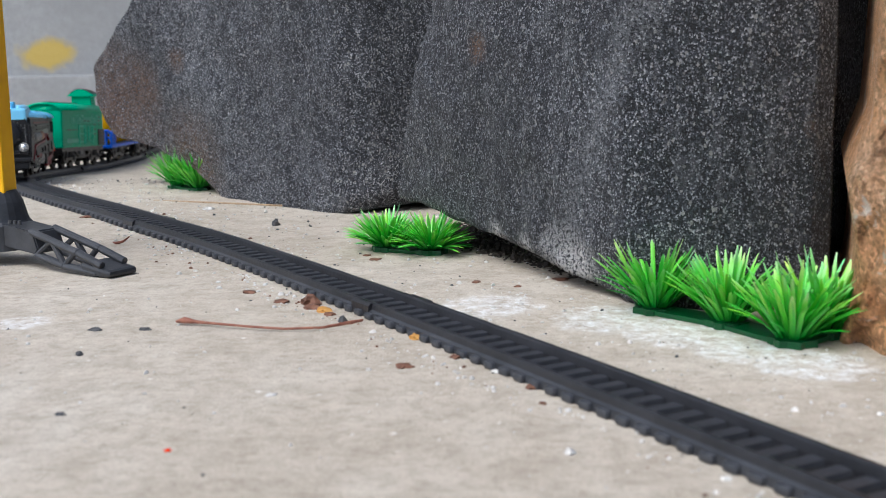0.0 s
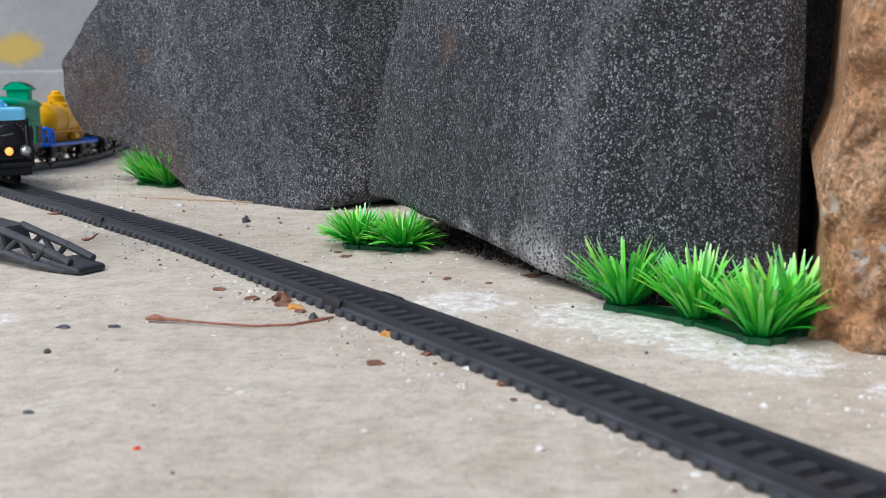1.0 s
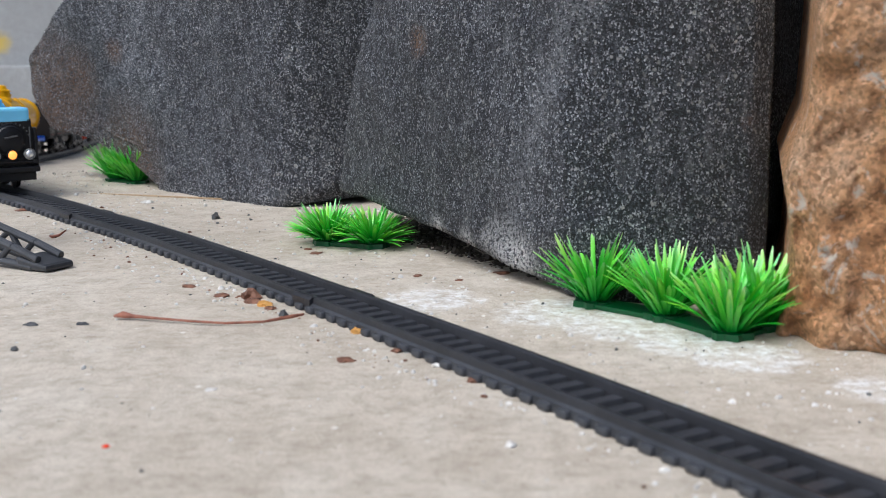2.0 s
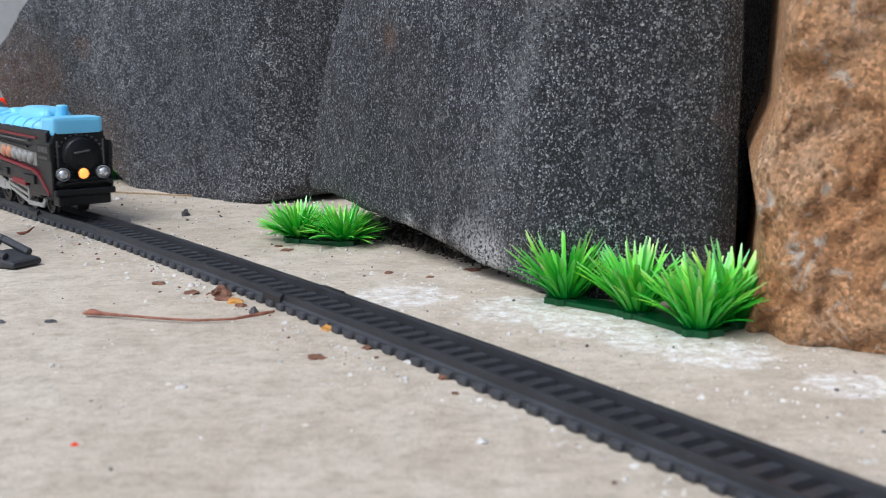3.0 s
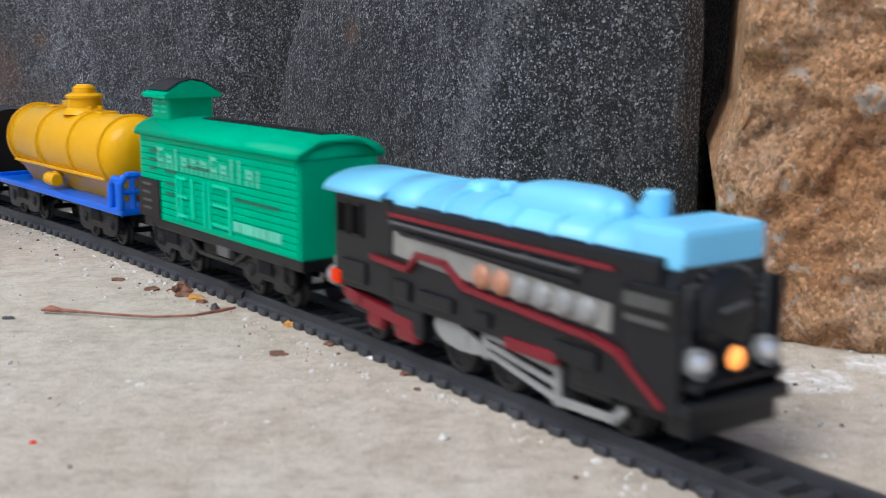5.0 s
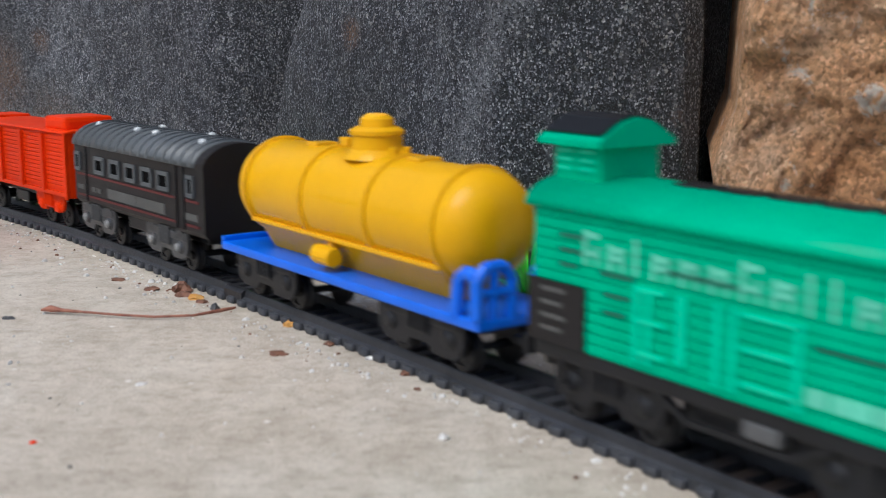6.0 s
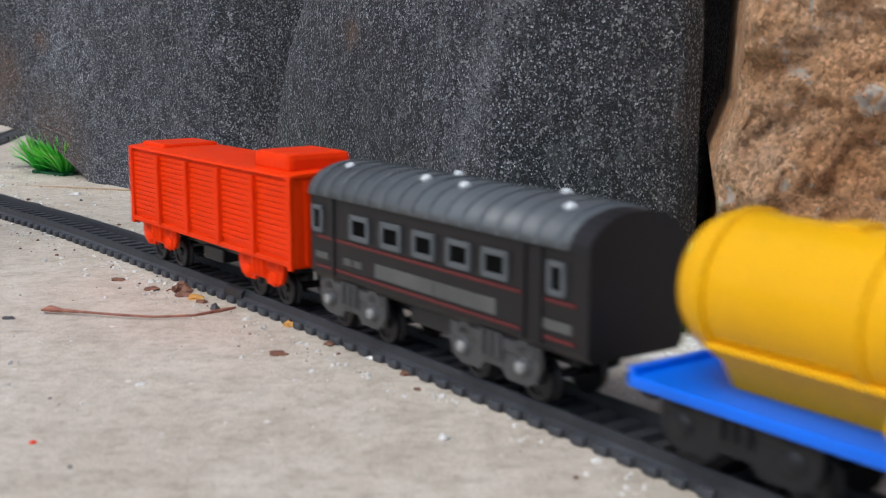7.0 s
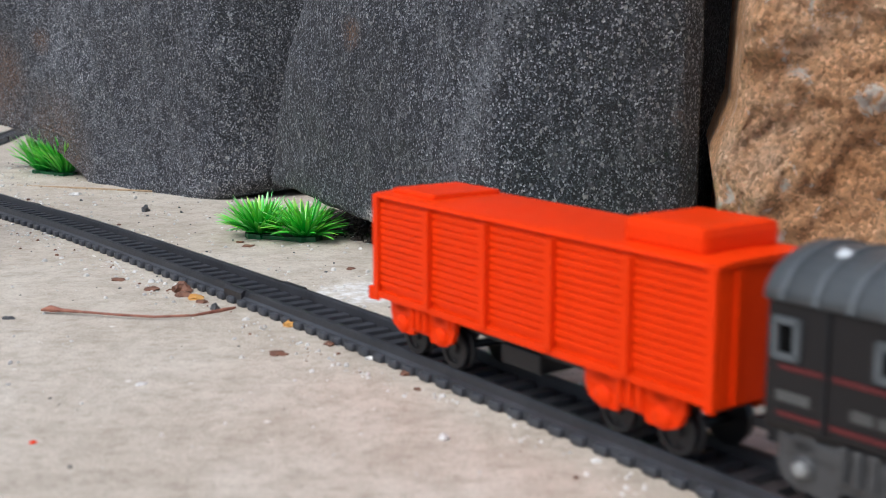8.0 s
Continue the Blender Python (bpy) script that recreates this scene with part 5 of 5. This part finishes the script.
# ---- litter on the slab ----
def tube(name, pts, radii, material, label, category):
    bm = bmesh.new()
    rings = []
    for (x, y, z), r in zip(pts, radii):
        rings.append([bm.verts.new((x + r * 0.6 * math.cos(a), y + r * math.cos(a), z + r * math.sin(a))) for a in [k * math.tau / 8 for k in range(8)]])
    for a, b in zip(rings, rings[1:]):
        for k in range(8):
            bm.faces.new((a[k], a[(k + 1) % 8], b[(k + 1) % 8], b[k]))
    bm.faces.new(rings[0][::-1])
    bm.faces.new(rings[-1])
    return tagged(link_mesh(name, bm, material, True), label, category)


tube("twig", [(-0.1215, 0.3595, 0.001), (-0.1185, 0.3583, 0.0017), (-0.1150, 0.3578, 0.0013), (-0.1080, 0.3560, 0.0012), (-0.0960, 0.3525, 0.0011), (-0.0850, 0.3505, 0.001), (-0.0740, 0.3525, 0.001), (-0.0660, 0.3580, 0.0014), (-0.0630, 0.3600, 0.0016)],
     [0.0004, 0.0011, 0.0006, 0.0004, 0.0004, 0.0004, 0.0004, 0.0006, 0.0004], TWIG, "thin dry reddish-brown twig lying on the concrete", "twig")
tube("straw", [(-0.2342, 0.6649, -0.0001), (-0.20, 0.6520, 0.0003), (-0.16, 0.6380, 0.0005), (-0.1083, 0.6192, 0.0006)], [0.0004, 0.0005, 0.0005, 0.0004], STRAW, "long dry straw lying before the boulder", "straw")
tube("curled_leaf", [(-0.2010, 0.5150, 0.0005), (-0.1985, 0.5120, 0.0006), (-0.1955, 0.5125, 0.0012), (-0.1935, 0.5150, 0.0030)], [0.0003, 0.0006, 0.0006, 0.0003], TWIG, "small curled reddish stem on the concrete", "dry leaf")


rnd = random.Random(9)
for x, y, z, n in ((0.083, 0.352, 0.052, 5), (-0.006, 0.437, 0.004, 4)):
    for k in range(n):
        dx, dy, dz = rnd.uniform(-0.008, 0.003), rnd.uniform(-0.004, 0.006), rnd.uniform(-0.002, 0.008)
        tube("fibre", [(x, y, z + 0.001 * k), (x + dx * 0.5, y + dy * 0.3, z + dz * 0.6), (x + dx, y + dy, z + dz)], [0.00025, 0.0002, 0.0001], FIBRE, "thin pale dry root fibre caught between the stones", "fibre")


def chip(name, x, y, size, flat, material, label, category, seed):
    rnd = random.Random(seed)
    bm = bmesh.new()
    bmesh.ops.create_icosphere(bm, subdivisions=2, radius=1.0)
    off = Vector((rnd.uniform(0, 50), rnd.uniform(0, 50), 0))
    stretch = rnd.uniform(0.55, 1.0)
    spin = Matrix.Rotation(rnd.uniform(0, 6.3), 3, 'Z')
    for v in bm.verts:
        f = 1 + 0.7 * noise.noise(v.co * 1.6 + off) + 0.35 * noise.noise(v.co * 4 + off)
        v.co = spin @ Vector((v.co.x * f * size, v.co.y * f * size * stretch, max(-0.2, v.co.z * f) * size * flat))
    ob = tagged(link_mesh(name, bm, material), label, category, {"dry leaf": "dry leaves on the slab", "grit": "crumbs on the slab", "stone": "stone chips on the slab"}.get(category, ""))
    ob.location = (x, y, ground_z(y) + size * flat * 0.2)
    return ob


for i, (x, y, size, flat, material, name, label, category) in enumerate([
        (-0.1404, 0.5683, 0.0036, 0.7, STONE_DARK, "stone_chip", "dark slate chip on the concrete", "stone"),
        (-0.0448, 0.3428, 0.0019, 0.8, AMBER_LEAF, "amber_bud", "small amber bud scale beside the track", "dry leaf"),
        (-0.0700, 0.3643, 0.0019, 0.8, STONE_DARK, "stone_chip", "small dark pebble at the end of the twig", "stone"),
        (-0.1446, 0.3511, 0.0021, 0.35, STONE_DARK, "grit", "dark crumb on the concrete", "grit"),
        (-0.1292, 0.3525, 0.0018, 0.35, STONE_DARK, "grit", "dark crumb on the concrete", "grit"),
        (-0.1376, 0.3217, 0.0018, 0.35, STONE_DARK, "grit", "dark crumb on the concrete", "grit"),
        (-0.1196, 0.2664, 0.0016, 0.3, STONE_DARK, "grit", "dark crumb on the concrete", "grit"),
        (-0.0441, 0.3129, 0.0030, 0.15, DRY_LEAF, "dry_leaf", "shrivelled brown leaf scrap on the concrete", "dry leaf"),
        (-0.0854, 0.2422, 0.0009, 0.3, RED, "red_crumb", "tiny red plastic crumb on the concrete", "crumb"),
        (0.0002, 0.2451, 0.0017, 0.5, STONE_PALE, "grit", "pale grit on the concrete", "grit"),
        (-0.019, 0.3073, 0.0016, 0.5, STONE_PALE, "grit", "pale grit beside the track", "grit"),
        (-0.1769, 0.5234, 0.0026, 0.6, STONE_PALE, "grit", "pale chalky crumb beside the track", "grit"),
        (-0.191, 0.5392, 0.0024, 0.4, DRY_LEAF, "dry_leaf", "small red-brown leaf beside the track", "dry leaf"),
        (-0.0769, 0.4745, 0.0030, 0.15, DRY_LEAF, "dry_leaf", "shrivelled brown leaf scrap on the concrete", "dry leaf"),
        (-0.0820, 0.4830, 0.0018, 0.3, DRY_LEAF, "dry_leaf", "shrivelled brown leaf scrap on the concrete", "dry leaf"),
        (-0.0332, 0.4285, 0.0026, 0.15, DRY_LEAF, "dry_leaf", "shrivelled brown leaf scrap on the concrete", "dry leaf"),
        (-0.0028, 0.4338, 0.0034, 0.2, DRY_LEAF, "dry_leaf", "brown leaf scrap under the slab", "dry leaf"),
        (-0.0180, 0.4200, 0.0016, 0.3, DRY_LEAF, "dry_leaf", "shrivelled brown leaf scrap on the concrete", "dry leaf"),
        (0.0183, 0.2583, 0.0016, 0.6, DRY_LEAF, "dry_leaf", "small red-brown leaf beside the track", "dry leaf"),
        (-0.0090, 0.2930, 0.0018, 0.5, DRY_LEAF, "dry_leaf", "small red-brown leaf beside the track", "dry leaf"),
        (-0.0310, 0.3220, 0.0018, 0.5, DRY_LEAF, "dry_leaf", "small red-brown leaf beside the track", "dry leaf"),
        (-0.0860, 0.3900, 0.0030, 0.9, DRY_LEAF, "dry_leaf", "curled red-brown leaf beside the track", "dry leaf"),
        (-0.0835, 0.3835, 0.0024, 0.6, DRY_LEAF, "dry_leaf", "curled red-brown leaf beside the track", "dry leaf"),
        (-0.0790, 0.3790, 0.0026, 0.5, AMBER_LEAF, "dry_leaf", "curled amber leaf beside the track", "dry leaf"),
        (-0.0760, 0.3740, 0.0020, 0.4, DRY_LEAF, "dry_leaf", "curled red-brown leaf beside the track", "dry leaf"),
        (-0.0960, 0.3930, 0.0026, 0.3, DRY_LEAF, "dry_leaf", "flat brown leaf beside the track", "dry leaf"),
        (-0.1110, 0.4080, 0.0028, 0.3, DRY_LEAF, "dry_leaf", "flat brown leaf beside the track", "dry leaf"),
        (-0.2460, 0.5960, 0.0034, 0.3, DRY_LEAF, "dry_leaf", "flat red leaf beside the track", "dry leaf"),
        (-0.1900, 0.6250, 0.0030, 0.4, STONE_PALE, "grit", "pale grit before the boulder", "grit"),
        (-0.0731, 0.2843, 0.0015, 0.4, STONE_PALE, "grit", "pale grit on the concrete", "grit")]):
    chip(name, x, y, size, flat, material, label, category, 40 + i)


def scatter(name, count, material, label, area, size, seed):
    rnd = random.Random(seed)
    verts, faces = [], []
    for _ in range(count):
        x, y = area(rnd)
        r = size * min(2.2, rnd.lognormvariate(-0.35, 0.5)) * (0.6 + y)
        a0, long, i = rnd.uniform(0, 6.3), rnd.uniform(0.5, 1.0), len(verts)
        for grow, z in ((1.0, -0.0002), (0.9, r * 0.35), (0.45, r * rnd.uniform(0.55, 0.9))):
            for k in range(5):
                u, v = grow * math.cos(k * 1.257) * rnd.uniform(.75, 1.15), long * grow * math.sin(k * 1.257) * rnd.uniform(.75, 1.15)
                verts.append((x + r * (u * math.cos(a0) - v * math.sin(a0)), y + r * (u * math.sin(a0) + v * math.cos(a0)), ground_z(y) + z))
        for ring in (0, 5):
            faces += [(i + ring + k, i + ring + (k + 1) % 5, i + ring + 5 + (k + 1) % 5, i + ring + 5 + k) for k in range(5)]
        faces.append(tuple(i + 10 + k for k in range(5)))
    me = bpy.data.meshes.new(name)
    me.from_pydata(verts, [], faces)
    me.materials.append(material)
    return tagged(new(name, me), label, "grit", kind="stuff")


def everywhere(rnd):
    """Grit lies thicker beyond the track than on the swept slab before it."""
    y = 0.22 + 0.62 * rnd.random() ** 0.75
    x = rnd.uniform(-0.42, 0.34) * y * 1.5 - 0.02
    if x * ACROSS.x + y * ACROSS.y < LINE_OFF and rnd.random() < 0.72:
        return everywhere(rnd)
    return x, y


def near_track(rnd):
    s = rnd.uniform(-0.62, -0.15)
    p = on_line(s, rnd.choice((-1, -1, 1)) * (0.011 + abs(rnd.gauss(0, 0.006))))
    return p.x, p.y


scatter("pale_grit", 4600, STONE_PALE, "scattered pale sand grains on the concrete", everywhere, 0.00056, 21)
scatter("dark_grit", 1100, STONE_DARK, "scattered dark sand grains on the concrete", everywhere, 0.00044, 22)
scatter("leaf_litter", 70, DRY_LEAF, "crumbs of dry leaf along the track", near_track, 0.0006, 23)
scatter("chalk_grit", 420, STONE_PALE, "pale crumbs along the track", near_track, 0.0007, 24)

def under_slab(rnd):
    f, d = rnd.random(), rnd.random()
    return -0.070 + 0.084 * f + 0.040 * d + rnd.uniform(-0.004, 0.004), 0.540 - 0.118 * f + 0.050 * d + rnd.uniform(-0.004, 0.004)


# soil crumbs, kept dense and near black to deepen the shade under the slab
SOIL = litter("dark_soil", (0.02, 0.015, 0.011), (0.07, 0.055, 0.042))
scatter("soil", 5000, SOIL, "dark crumbs of soil that also deepen the shade in the gap under the slab", under_slab, 0.0009, 25)

# ---- sleepers of the track ----
bm = boxes((-0.0021, 0.0021, -0.0108, 0.0108, -0.0002, 0.0020), bevel=0.0008)
box(bm, -0.0019, 0.0019, -0.0064, 0.0064, 0.0004, 0.0024, 0.0004)
SLEEPER = bpy.data.meshes.new("sleeper")
bm.to_mesh(SLEEPER)
bm.free()
SLEEPER.materials.append(TRACK_BLACK)
for s in np.arange(-1.38, 0.30, 0.0071):
    ob = new("sleeper", SLEEPER)
    ob.parent = track
    p = at_line(s)
    tilt = math.degrees(math.atan2(ground_z(at_line(s + 0.01).y) - ground_z(at_line(s - 0.01).y), 0.02))
    ob.matrix_basis = pose(p.x, p.y, ground_z(p.y) + 0.0002, 0, 0, math.degrees(heading(s))) @ pose(0, 0, 0, 0, -tilt, 0)

# ---- movement ----
# seconds, and the place of the locomotive's front along the line
RUN = [(0.0, -0.808), (0.2, -0.798), (0.6, -0.762), (1.0, -0.726), (1.5, -0.703), (1.8, -0.685), (2.2, -0.656), (2.5, -0.614), (2.8, -0.567), (3.0, -0.535), (3.5, -0.4448), (4.0, -0.3496), (4.5, -0.2506), (5.0, -0.1475),
       (5.5, -0.0435), (6.0, 0.0650), (6.5, 0.1640), (7.0, 0.2440), (7.5, 0.3222), (8.0, 0.4068)]
TIMES, PLACES = [r[0] for r in RUN], [r[1] for r in RUN]


def run(t):
    """The locomotive's front along the line, smoothed between the listed times."""
    return sum(float(np.interp(min(8.0, max(0.0, t + d)), TIMES, PLACES)) for d in (-0.12, -0.06, 0, 0.06, 0.12)) / 5


def car_pose(s, reach):
    a, b = at_line(s - reach), at_line(s + reach)
    za, zb = ground_z(a.y), ground_z(b.y)
    climb = math.degrees(math.atan2(zb - za, 2 * reach))
    return pose((a.x + b.x) / 2, (a.y + b.y) / 2, (za + zb) / 2, 0, 0, math.degrees(math.atan2(b.y - a.y, b.x - a.x))) @ pose(0, 0, 0, 0, -climb, 0)


def motions():
    for ob, back, reach in TRAIN:
        walk(ob, [(k / 10, car_pose(run(k / 10) + back, reach)) for k in range(81)])
    for ob, x, r, car in WHEELSETS:
        walk(ob, [(k / 30, pose(x, 0, RAIL_TOP + r, 0, math.degrees(run(k / 30) / r) % 360.0, 0)) for k in range(241)])


motions()
